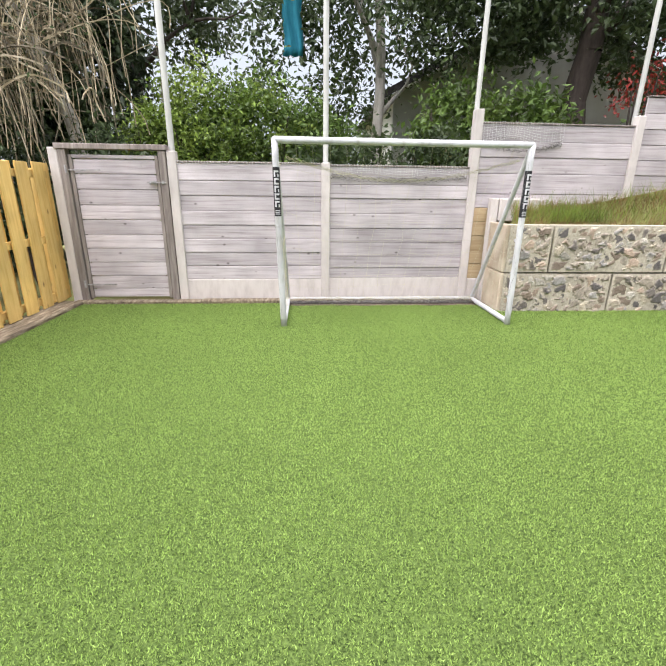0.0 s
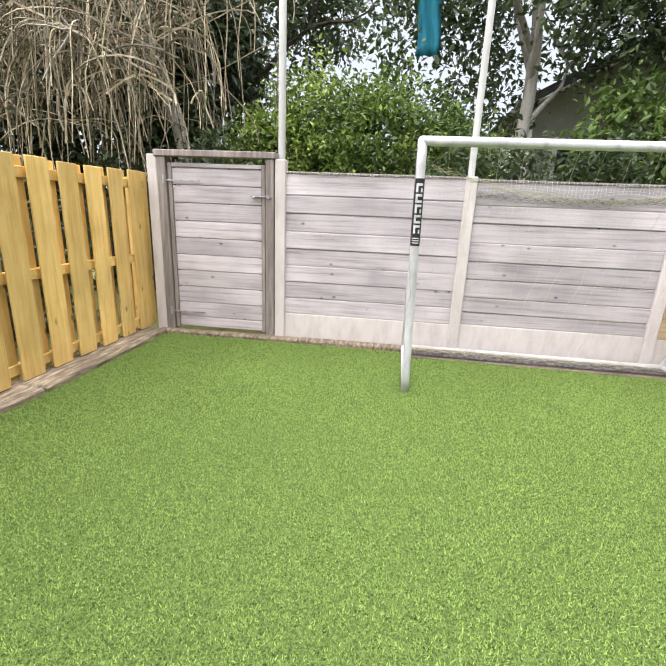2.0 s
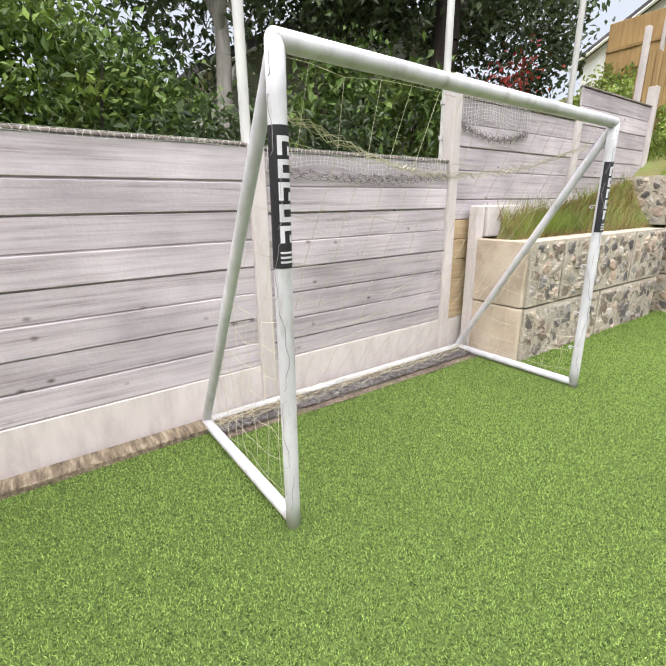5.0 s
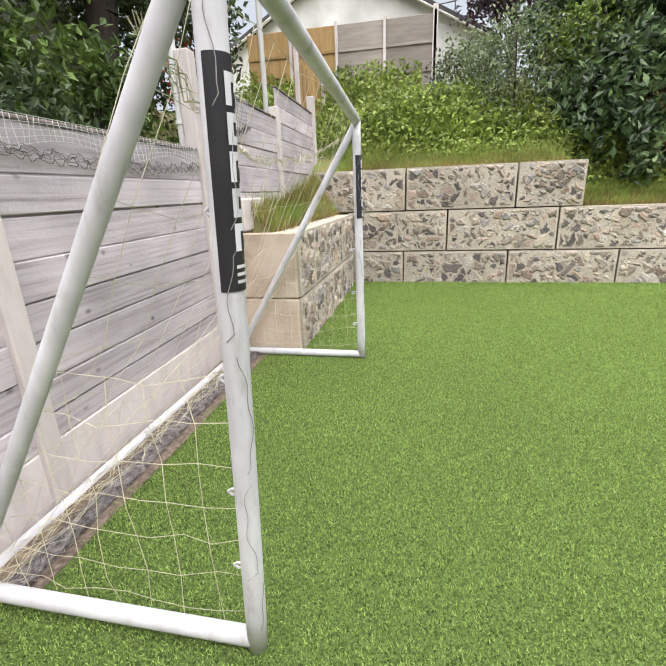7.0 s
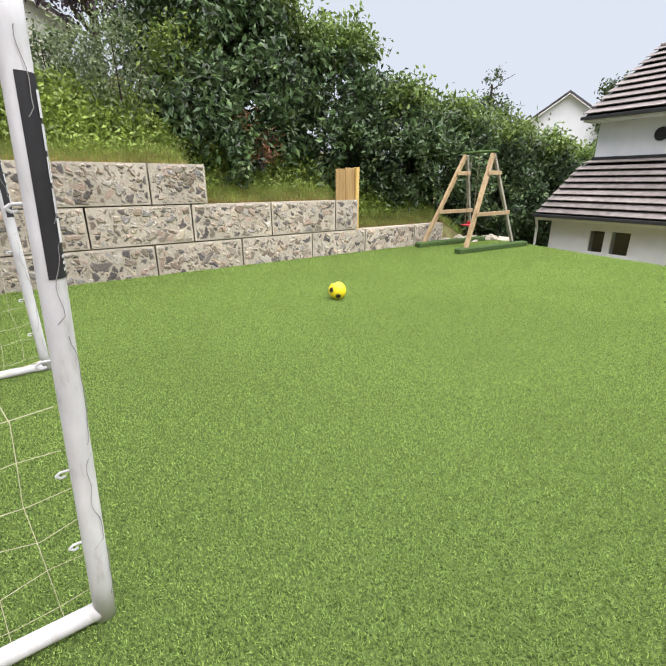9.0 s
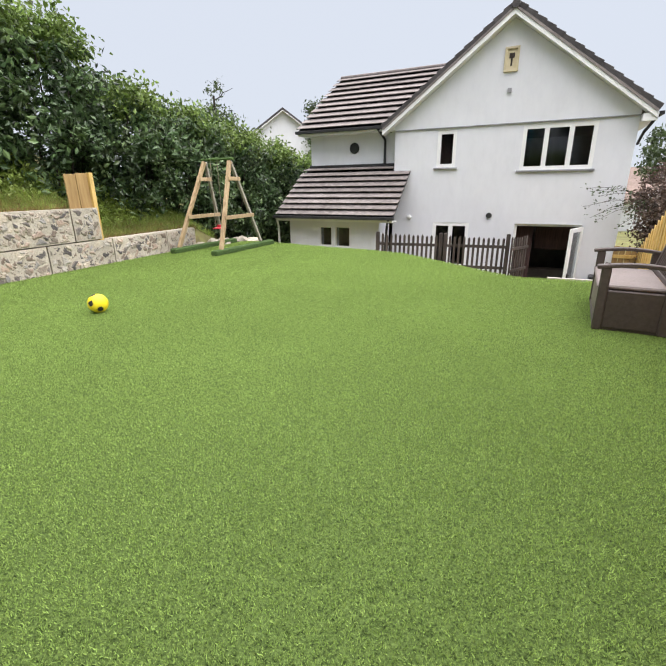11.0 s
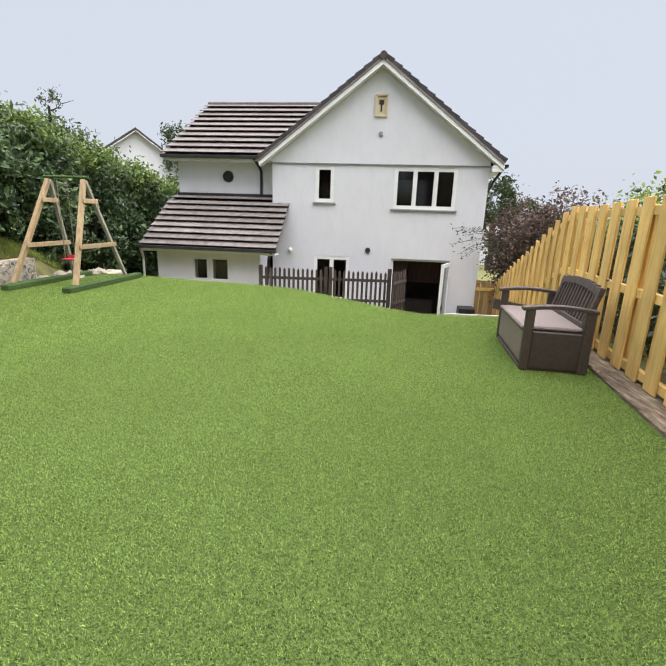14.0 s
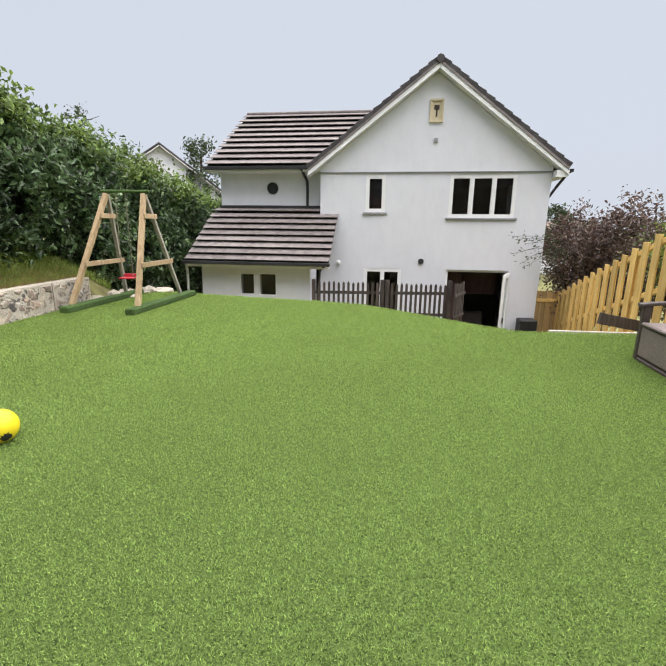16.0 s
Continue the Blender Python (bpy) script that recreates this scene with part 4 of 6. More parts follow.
def roof_slope(u0, u1, v0, z0, v1, z1, courses, mat="roof_tile", skew0=0.0, skew1=0.0):
    """Tile courses from the eave (v0, z0) up to (v1, z1); skew moves the ends towards the top."""
    run, rise = v1 - v0, z1 - z0
    ang = math.atan2(rise, -run)
    sx, cx = math.sin(ang), math.cos(ang)
    deck = bmesh.new()
    dv = [deck.verts.new((u, v0 + run * t - sx * o, z0 + rise * t - cx * o)) for o in (0.012, 0.045) for u, t in ((u0 + 0.02, 0.0), (u1 - 0.02, 0.0), (u1 + skew1 - 0.02, 1.0), (u0 + skew0 + 0.02, 1.0))]
    for f in ((0, 1, 2, 3), (7, 6, 5, 4), (0, 4, 5, 1), (1, 5, 6, 2), (2, 6, 7, 3), (3, 7, 4, 0)):
        deck.faces.new([dv[i] for i in f])
    part("roof_deck", deck, "gutter", house)
    for k in range(courses):
        t0, t1 = k / courses, min(1.0, (k + 1.12) / courses)
        a0, a1 = u0 + skew0 * t0, u1 + skew1 * t0
        ca, sa = math.cos(ang), math.sin(ang)
        p0, p1 = (v0 + run * t0, z0 + rise * t0), (v0 + run * t1, z0 + rise * t1)
        lift, thick = 0.085, 0.02
        bm = bmesh.new()
        q = [(p0[0] + sa * lift, p0[1] + ca * lift), (p1[0] + sa * 0.002, p1[1] + ca * 0.002)]
        q2 = [(q[0][0] - sa * thick, q[0][1] - ca * thick), (q[1][0] - sa * thick, q[1][1] - ca * thick)]
        tv = [bm.verts.new((u, p[0], p[1])) for u in (a0, a1) for p in (q[0], q[1], q2[1], q2[0])]
        for f in ((0, 1, 5, 4), (1, 2, 6, 5), (2, 3, 7, 6), (3, 0, 4, 7), (3, 2, 1, 0), (4, 5, 6, 7)):
            bm.faces.new([tv[i] for i in f])
        part("tile_course", bm, mat, house)


# main gable roof, verges and barge boards
APEX, EZ = (-0.345, 5.13), 2.80
for side, u_e in ((-1, -3.42), (1, 2.73)):
    d = Vector((APEX[0] - u_e, 0, APEX[1] - EZ))
    n = Vector((-d.z, 0, d.x)).normalized() * (1 if d.x > 0 else -1)
    if n.z < 0:
        n = -n
    bm = bmesh.new()
    pts = [(u_e, EZ), APEX]
    a = [bm.verts.new((p[0] + n.x * o, v, p[1] + n.z * o)) for v in (0.30, -8.2) for p in pts for o in (0.0, -0.05)]
    for f in ((0, 2, 3, 1), (4, 5, 7, 6), (0, 4, 6, 2), (1, 3, 7, 5), (0, 1, 5, 4), (2, 6, 7, 3)):
        bm.faces.new([a[i] for i in f])
    bmesh.ops.recalc_face_normals(bm, faces=bm.faces)
    part("roof", bm, "roof_tile", house)
    bm = bmesh.new()
    b0 = [(u_e, EZ - 0.06), (APEX[0], APEX[1] - 0.05), (APEX[0], APEX[1] - 0.17), (u_e, EZ - 0.16)]
    f0 = [bm.verts.new((p[0], 0.285, p[1])) for p in b0]
    f1 = [bm.verts.new((p[0], 0.255, p[1])) for p in b0]
    bm.faces.new(f0), bm.faces.new(f1[::-1])
    for i in range(4):
        bm.faces.new((f0[i], f1[i], f1[(i + 1) % 4], f0[(i + 1) % 4]))
    part("barge_board", bm, "upvc", house, "white barge board")
    bm = bmesh.new()
    s0 = [bm.verts.new((p[0], v, p[1])) for v in (0.255, -0.002) for p in ((u_e, EZ - 0.155), (APEX[0], APEX[1] - 0.165))]
    bm.faces.new((s0[0], s0[1], s0[3], s0[2]))
    part("soffit", bm, "upvc", house)
    L = d.length
    cnt = 15
    for k in range(cnt):
        c0 = Vector((u_e, 0.24, EZ)) + d * (k / cnt) + n * 0.030
        c1 = Vector((u_e, 0.24, EZ)) + d * ((k + 1.1) / cnt) + n * -0.004
        part("verge_tile", barred(c0, c1, 0.19, 0.055, up=(0, 1, 0), bevel=0.01), "slate", house)
part("ridge", tubed((APEX[0], 0.34, APEX[1] + 0.01), (APEX[0], -8.2, APEX[1] + 0.01), 0.09, seg=10), "slate", house)
part("gutter", barred((-3.48, 0.26, EZ - 0.06), (-3.48, -8, EZ - 0.06), 0.09, 0.07), "gutter", house)
part("eave_box", boxed(-3.42, -7.9, EZ - 0.20, -3.15, 0.25, EZ - 0.05), "upvc", house)
bm = tubed((-3.44, 0.2, EZ - 0.08), (-3.24, 0.06, EZ - 0.42), 0.035, seg=8)
tube(bm, (-3.24, 0.06, EZ - 0.42), (-3.22, -0.30, EZ - 0.62), 0.032, seg=8)
part("downpipe", bm, "gutter", house, "black downpipe")
# extension roofs
roof_slope(2.30, 5.52, 0.02, 2.92, -2.30, 4.70, 10, skew0=-1.22, skew1=-0.42)
part("roof_back", boxed(0.9, -4.6, 4.50, 5.08, -2.30, 4.60), "roof_tile", house)
part("ridge", tubed((0.8, -2.30, 4.71), (5.10, -2.30, 4.71), 0.06, seg=8), "roof_tile", house)
bm = bmesh.new()
e0 = [bm.verts.new((5.27, v, z)) for v, z in ((-0.40, 2.78), (-4.3, 2.78), (-2.3, 4.55))]
e1 = [bm.verts.new((5.05, v, z)) for v, z in ((-0.40, 2.78), (-4.3, 2.78), (-2.3, 4.55))]
bm.faces.new(e0[::-1]), bm.faces.new(e1)
for i in range(3):
    bm.faces.new((e0[i], e0[(i + 1) % 3], e1[(i + 1) % 3], e1[i]))
part("gable", bm, "render", house)
part("soffit", boxed(2.46, -0.40, 2.78, 5.48, 0.0, 2.84), "upvc", house)
part("fascia", boxed(2.46, 0.0, 2.78, 5.50, 0.02, 2.89), "upvc", house)
part("gutter", barred((2.48, 0.07, 2.87), (5.54, 0.07, 2.87), 0.10, 0.075), "gutter", house)
bm = tubed((2.94, 0.06, 2.84), (2.92, -0.28, 2.70), 0.036, seg=8)
tube(bm, (2.92, -0.28, 2.70), (2.86, -0.35, 2.58), 0.036, seg=8)
tube(bm, (2.86, -0.35, 2.58), (2.86, -0.35, 1.92), 0.036, seg=8)
part("downpipe", bm, "gutter", house, "black downpipe")
roof_slope(2.02, 5.62, 1.27, 0.555, -0.02, 1.74, 8, skew0=-0.05, skew1=-0.25)
roof_slope(2.46, 5.36, -0.02, 1.742, -0.40, 1.90, 1)
part("flashing", boxed(2.40, -0.395, 1.885, 5.30, -0.30, 1.96, 0.01), "gutter", house, "dark lead flashing")
part("gutter", barred((2.0, 1.34, 0.53), (5.66, 1.34, 0.53), 0.10, 0.075), "gutter", house)
part("fascia", boxed(2.05, 1.24, 0.42, 5.60, 1.285, 0.53), "upvc", house)
part("soffit", boxed(2.05, 0.90, 0.43, 5.60, 1.24, 0.46), "upvc", house)
bm = tubed((5.58, 1.32, 0.5), (5.72, 1.0, 0.22), 0.034, seg=8)
tube(bm, (5.72, 1.0, 0.22), (5.74, 0.98, GZ), 0.034, seg=8)
part("downpipe", bm, "galv", house, "grey-green downpipe")
bm = tubed((2.14, 1.32, 0.5), (2.30, 0.95, 0.34), 0.034, seg=8)
tube(bm, (2.30, 0.95, 0.34), (2.44, 0.93, GZ), 0.034, seg=8)
part("downpipe", bm, "gutter", house)


def window(hole, v, cols, sill=True, frame=0.088, back=0.03):
    u0, u1, z0, z1 = hole
    w = thing("window", 0, 0, 0)
    w.parent = house
    fr = bmesh.new()
    y0, y1 = v - back - 0.05, v - back + 0.02
    box(fr, u0, y0, z0, u0 + frame, y1, z1)
    box(fr, u1 - frame, y0, z0, u1, y1, z1)
    box(fr, u0 + frame, y0, z0, u1 - frame, y1, z0 + frame)
    box(fr, u0 + frame, y0, z1 - frame, u1 - frame, y1, z1)
    for k in range(1, cols):
        c = u0 + (u1 - u0) * k / cols
        box(fr, c - frame * 0.6, y0, z0 + frame, c + frame * 0.6, y1, z1 - frame)
    part("window_frame", fr, "upvc", w)
    for k in range(cols):
        a, b = u0 + (u1 - u0) * k / cols + frame * 0.8, u0 + (u1 - u0) * (k + 1) / cols - frame * 0.8
        p = part("pane", boxed(a, v - back - 0.022, z0 + frame, b, v - back - 0.012, z1 - frame), "glass", w)
        p.visible_shadow = False
    if sill:
        part("window_sill", boxed(u0 - 0.06, v - back + 0.02, z0 - 0.045, u1 + 0.06, v + 0.06, z0 - 0.002, 0.006), "sill", w)
    return w


window(W2, 0.0, 3)
window(W1, 0.0, 1)
window(LW, 0.0, 2)
window(LA, 0.9, 1, sill=False, frame=0.02, back=0.04)
window(LB, 0.9, 1, sill=False, frame=0.02, back=0.04)
bm = bmesh.new()
bmesh.ops.create_cone(bm, cap_ends=True, segments=28, radius1=0.15, radius2=0.15, depth=0.03, matrix=pose(3.82, -0.385, 2.41, 90, 0, 0))
part("round_window", bm, "gutter", house, "dark round window")
for c in ((-0.19, 0.57, 0.075),):
    bm = bmesh.new()
    bmesh.ops.create_cone(bm, cap_ends=True, segments=20, radius1=c[2], radius2=c[2] * 0.85, depth=0.05, matrix=pose(c[0], 0.02, c[1], -90, 0, 0))
    part("vent", bm, "gutter", house, "black round vent")
bm = boxed(-0.51, 0.02, 3.86, -0.19, 0.075, 3.91, 0.006)
box(bm, -0.51, 0.02, 4.33, -0.19, 0.075, 4.38, 0.006)
box(bm, -0.51, 0.02, 3.91, -0.46, 0.075, 4.33, 0.006)
box(bm, -0.24, 0.02, 3.91, -0.19, 0.075, 4.33, 0.006)
box(bm, -0.46, 0.02, 3.91, -0.24, 0.04, 4.33)
plaque = part("plaque", bm, "cream", house, "cream framed wall plaque")
bm = boxed(-0.37, 0.04, 3.98, -0.33, 0.055, 4.24, 0.004)
box(bm, -0.41, 0.04, 4.14, -0.29, 0.055, 4.25, 0.006)
part("plaque_relief", bm, "picket", plaque)
part("alarm_box", boxed(-0.42, 0.03, 3.42, -0.33, 0.08, 3.52, 0.01), "sill", house)
bm = bmesh.new()
bmesh.ops.create_uvsphere(bm, u_segments=12, v_segments=8, radius=0.065, matrix=pose(1.95, 0.04, 0.5))
part("wall_lamp", bm, "upvc", house)
# doorway, open glazed door leaf, rooms coloured dark to look unlit behind the openings
bm = boxed(DR[0], -0.16, GZ, DR[0] + 0.06, -0.08, DR[3])
box(bm, DR[1] - 0.06, -0.16, GZ, DR[1], -0.08, DR[3])
box(bm, DR[0] + 0.06, -0.16, DR[3] - 0.06, DR[1] - 0.06, -0.08, DR[3])
part("door_frame", bm, "upvc", house)
leaf = thing("door", DR[0] - 0.01, 0.02, 0, rz=68)
leaf.parent = house
bm = boxed(0.0, -0.03, GZ + 0.04, 0.09, 0.03, DR[3] - 0.05)
box(bm, 0.62, -0.03, GZ + 0.04, 0.71, 0.03, DR[3] - 0.05)
box(bm, 0.09, -0.03, GZ + 0.04, 0.62, 0.03, GZ + 0.22)
box(bm, 0.09, -0.03, DR[3] - 0.14, 0.62, 0.03, DR[3] - 0.05)
part("door_leaf", bm, "upvc", leaf, "white glazed door leaf standing open")
part("pane", boxed(0.09, -0.006, GZ + 0.22, 0.62, 0.006, DR[3] - 0.14), "glass", leaf).visible_shadow = False
part("door_handle", boxed(0.64, 0.03, -0.85, 0.67, 0.07, -0.72, 0.006), "gutter", leaf)
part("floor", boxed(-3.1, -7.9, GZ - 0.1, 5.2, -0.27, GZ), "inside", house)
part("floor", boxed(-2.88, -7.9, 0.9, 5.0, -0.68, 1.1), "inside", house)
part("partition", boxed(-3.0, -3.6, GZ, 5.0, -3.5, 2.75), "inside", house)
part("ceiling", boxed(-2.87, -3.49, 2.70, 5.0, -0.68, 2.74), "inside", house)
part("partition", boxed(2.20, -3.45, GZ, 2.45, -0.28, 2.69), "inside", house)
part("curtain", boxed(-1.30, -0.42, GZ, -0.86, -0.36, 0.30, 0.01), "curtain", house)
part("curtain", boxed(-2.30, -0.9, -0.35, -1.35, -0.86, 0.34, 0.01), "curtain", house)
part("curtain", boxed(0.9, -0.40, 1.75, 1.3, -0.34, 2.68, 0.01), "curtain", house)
# dark panel added behind the lean-to panes to make them look unlit
part("blind", boxed(3.40, 0.56, -0.36, 4.40, 0.60, 0.30), "curtain", house, "dark panel added so that the small windows look unlit")
part("plinth_box", boxed(-3.10, 0.02, GZ, -2.69, 0.42, -0.80, 0.02), "gutter", house, "black box at the foot of the wall")
sofa = thing("sofa", -1.75, -8.6, GZ, label="pale grey sofa inside the open doorway", category="sofa")
part("seat", boxed(-0.6, -0.3, 0.0, 0.6, 0.3, 0.42, 0.05), "rattan_light", sofa)
part("backrest", boxed(-0.6, -0.45, 0.0, 0.6, -0.3, 0.8, 0.05), "rattan_light", sofa)

# ---------------------------------------------------------------- picket fence below the lawn
picket = thing("picket_fence", 0.8, -5.85, -0.98, rz=4, label="low dark brown picket fence with pointed pales", category="fence")


def pale(bm, x, y, z0, z1, w=0.055, d=0.02, m=None):
    pts = [(x - w / 2, z0), (x + w / 2, z0), (x + w / 2, z1 - 0.05), (x, z1), (x - w / 2, z1 - 0.05)]
    a = [bm.verts.new((m or Matrix()) @ Vector((p[0], y, p[1]))) for p in pts]
    b = [bm.verts.new((m or Matrix()) @ Vector((p[0], y - d, p[1]))) for p in pts]
    bm.faces.new(a[::-1]), bm.faces.new(b)
    for i in range(5):
        bm.faces.new((a[i], a[(i + 1) % 5], b[(i + 1) % 5], b[i]))
    return bm


for k in range(28):
    x = 1.60 - k * 0.113
    part("pale", pale(bmesh.new(), x, 0.02, 0.08, 1.17 + 0.012 * math.sin(k * 2.1) - 0.002 * k), "picket", picket)
for z in (0.35, 0.86):
    part("rail", boxed(-1.55, -0.03, z, 1.65, 0.0, z + 0.07, 0.004), "picket", picket)
for x in (1.62, 0.02, -0.10, -1.55):
    part("post", boxed(x - 0.045, -0.05, -0.5, x + 0.045, 0.045, 1.2, 0.01), "picket", picket)
pgate = thing("picket_gate", -0.82, -5.72, -0.98, rz=-118, label="small dark brown picket gate standing open", category="gate")
for k in range(7):
    part("pale", pale(bmesh.new(), 0.06 + k * 0.115, 0.02, 0.08, 1.14 + 0.02 * math.cos(k)), "picket", pgate)
for z in (0.32, 0.84):
    part("rail", boxed(0.0, -0.03, z, 0.80, 0.0, z + 0.07, 0.004), "picket", pgate)

# ---------------------------------------------------------------- neighbouring houses


def simple_house(name, x, y, z, rz, w, depth, h, rise, wall, roof, label, windows=()):
    t = thing(name, x, y, z, rz, label=label, category="house")
    bm = bmesh.new()
    pr = [(-w / 2, 0), (w / 2, 0), (w / 2, h), (0, h + rise), (-w / 2, h)]
    a = [bm.verts.new((p[0], 0, p[1])) for p in pr]
    b = [bm.verts.new((p[0], -depth, p[1])) for p in pr]
    bm.faces.new(a[::-1]), bm.faces.new(b)
    for i in range(5):
        bm.faces.new((a[i], a[(i + 1) % 5], b[(i + 1) % 5], b[i]))
    part("wall", bm, wall, t)
    for s in (-1, 1):
        e, tp = Vector((s * (w / 2 + 0.3), 0, h - 0.3 * rise / (w / 2))), Vector((0, 0, h + rise))
        bm = bmesh.new()
        q = [bm.verts.new((p.x, v, p.z + o)) for v in (0.25, -depth - 0.25) for p in (e, tp) for o in (0.0, 0.14)]
        for f in ((0, 2, 3, 1), (4, 5, 7, 6), (0, 4, 6, 2), (1, 3, 7, 5), (0, 1, 5, 4), (2, 6, 7, 3)):
            bm.faces.new([q[i] for i in f])
        bmesh.ops.recalc_face_normals(bm, faces=bm.faces)
        part("roof", bm, roof, t)
        part("barge_board", barred(e + Vector((0, 0.27, -0.04)), tp + Vector((0, 0.27, -0.04)), 0.03, 0.14, up=(0, 1, 0)), "upvc", t)
    for u0, u1, z0, z1 in windows:
        wd = thing("window", 0, 0, 0)
        wd.parent = t
        part("window_frame", boxed(u0, -0.05, z0, u1, 0.04, z1, 0.01), "upvc", wd)
        part("pane", boxed(u0 + 0.08, 0.03, z0 + 0.08, u1 - 0.08, 0.046, z1 - 0.08), "gutter", wd)
    return t


simple_house("white_bungalow", 13.0, -20.5, -1.5, 30, 6.6, 9, 4.95, 2.35, "render", "slate", "white gabled house beyond the hedge")
simple_house("grey_house", 6.0, 10.8, 0.4, 180, 6.6, 6, 3.0, 1.7, "grey_wall", "slate", "dull grey gabled house behind the trees", [(2.2, 2.9, 1.2, 2.4), (-1.0, 0.2, 1.0, 2.2)])
simple_house("white_upper_house", 15.5, 7.2, 2.6, 90, 9.0, 8, 3.0, 2.4, "grey_wall", "slate", "pale house high on the bank", [(-3.2, -2.0, 1.0, 2.2), (0.5, 1.8, 1.0, 2.2)])
simple_house("far_house", -11.5, -32, -4.0, 30, 8.0, 9, 4.2, 2.2, "render", "pink_roof", "distant house with a faded pink tiled roof", [(-2, -1, 2, 3), (1, 2, 2, 3)])
simple_house("far_house", -18.0, -38, -4.0, 110, 8.0, 9, 4.0, 2.2, "render", "pink_roof", "distant house with a faded pink tiled roof", [(-2, -1, 2, 3)])

# fence panels high on the bank
panels = thing("bank_fence", 9.9, 5.6, 2.6, label="grey and orange-brown fence panels with pale posts on the bank", category="fence")
for k in range(4):
    y0 = -1.25 + k * 1.0
    part("panel", boxed(-0.02, y0 + 0.03, 0.0, 0.03, y0 + 0.97, 2.0, 0.006), "panel_grey" if k < 2 else "panel_orange", panels)
    part("post", boxed(-0.06, y0 - 0.03, -0.4, 0.04, y0 + 0.03, 2.06, 0.006), "concrete", panels)
    for z in (0.5, 1.0, 1.5):
        part("rail", boxed(-0.045, y0 + 0.03, z, -0.02, y0 + 0.97, z + 0.05), "panel_grey" if k < 2 else "panel_orange", panels)
part("post", boxed(-0.06, -1.30, -1.2, 0.05, -1.2, 2.15, 0.006), "concrete", panels)
orange = thing("close_board_fence", 7.9, 6.5, 1.2, label="orange-brown close-boarded timber fence", category="fence")
for k in range(24):
    part("board", boxed(-0.9 + k * 0.115, -0.03 + 0.012 * (k % 2), 0.0, -0.79 + k * 0.115, 0.0 + 0.012 * (k % 2), 2.1 + 0.03 * (k // 4) + 0.01 * math.sin(k * 1.7), 0.003), "panel_orange", orange)
for x in (-0.9, 0.9, 1.86):
    part("post", boxed(x - 0.05, -0.09, -0.5, x + 0.05, -0.035, 2.3, 0.006), "concrete", orange)

side_panel = thing("side_gate", -3.5, -6.95, -1.82, rz=-3, label="brown timber gate closing the passage beside the house", category="gate")
for k in range(6):
    part("board", boxed(-0.36 + k * 0.125, -0.02, 0.0, -0.245 + k * 0.125, 0.0, 1.72 + 0.01 * (k % 2), 0.004), "panel_orange", side_panel)
part("rail", boxed(-0.37, 0.002, 1.45, 0.38, 0.03, 1.53, 0.004), "new_board", side_panel)
plank = part("leaning_plank", barred((-2.12, -2.05, 0.17), (-2.78, -2.25, 0.03), 0.05, 0.16, bevel=0.006), "picket", None)
tagged(plank, "dark brown plank lying against the tall fence", "plank")

# ---------------------------------------------------------------- trees and bushes behind the back fence
bush("laurel_bush", 0.0, 8.1, 0.2, [(0, 0, 1.6, 1.35, 0.9, 1.25), (0.9, 0.3, 1.45, 0.9, 0.8, 1.1), (-1.0, 0.1, 1.2, 0.8, 0.8, 1.1)], 32000, "mid", 0.085, "broad green leafy shrub behind the fence", seed=11)
bush("yellow_green_bush", -0.7, 7.6, 0.2, [(0, 0, 1.85, 0.95, 0.55, 1.05), (0.85, 0.1, 1.6, 0.75, 0.5, 1.1), (-0.65, 0, 1.4, 0.6, 0.45, 1.0)], 18000, "bright", 0.07, "bright yellow-green leafy shrub behind the fence", seed=12, clump=0.22)
bush("rambling_bush", 1.7, 7.4, 0.1, [(0, 0, 1.2, 1.0, 0.5, 1.0), (1.3, 0.1, 1.3, 0.9, 0.5, 1.0), (-0.8, 0.1, 1.1, 0.7, 0.5, 0.9)], 6500, "dull", 0.10, "dull green bramble against the fence", seed=13)
tree("ash_tree", 2.17, 8.9, 0.2, 4.2, 0.12, [(0.3, 0.2, 4.3, 2.2, 1.5, 1.2), (1.9, 0.6, 4.3, 1.6, 1.2, 0.8), (-1.3, 0.2, 4.5, 0.9, 1.0, 0.9), (-1.9, 0.2, 3.6, 0.7, 0.8, 0.8), (-0.6, 0.9, 3.0, 0.9, 0.8, 0.8), (0.9, 0.2, 5.0, 2.6, 1.5, 0.9)], 15000, "dull", 0.12, label="grey-trunked tree with dark leaves behind the fence", seed=14, lean=(-0.1, 0))
tree("dark_tree", 5.6, 8.7, 0.6, 4.6, 0.27, [(0, 0.2, 4.4, 2.3, 1.5, 1.4), (1.8, 0.2, 3.4, 1.5, 1.2, 1.2), (-1.5, 0.4, 3.9, 1.4, 1.0, 1.0), (2.6, 0.5, 4.6, 1.6, 1.2, 1.2)], 17000, "dull", 0.13, bark="dark_bark", label="thick dark-trunked tree with a dense crown", seed=15)
bush("red_leaf_shrub", 6.0, 7.7, 1.6, [(0, 0, 1.35, 0.30, 0.2, 0.3)], 270, "red_leaf", 0.07, "shrub with a few bright red leaves", seed=16)
bush("light_shrub", 6.6, 7.5, 1.5, [(-0.1, 0.4, 0.6, 0.6, 0.4, 0.5), (-2.4, 0.6, 0.9, 1.0, 0.5, 0.8), (-3.3, 0.6, 0.8, 0.8, 0.4, 0.9)], 5500, "mid", 0.12, "light green leafy shrub", seed=17)
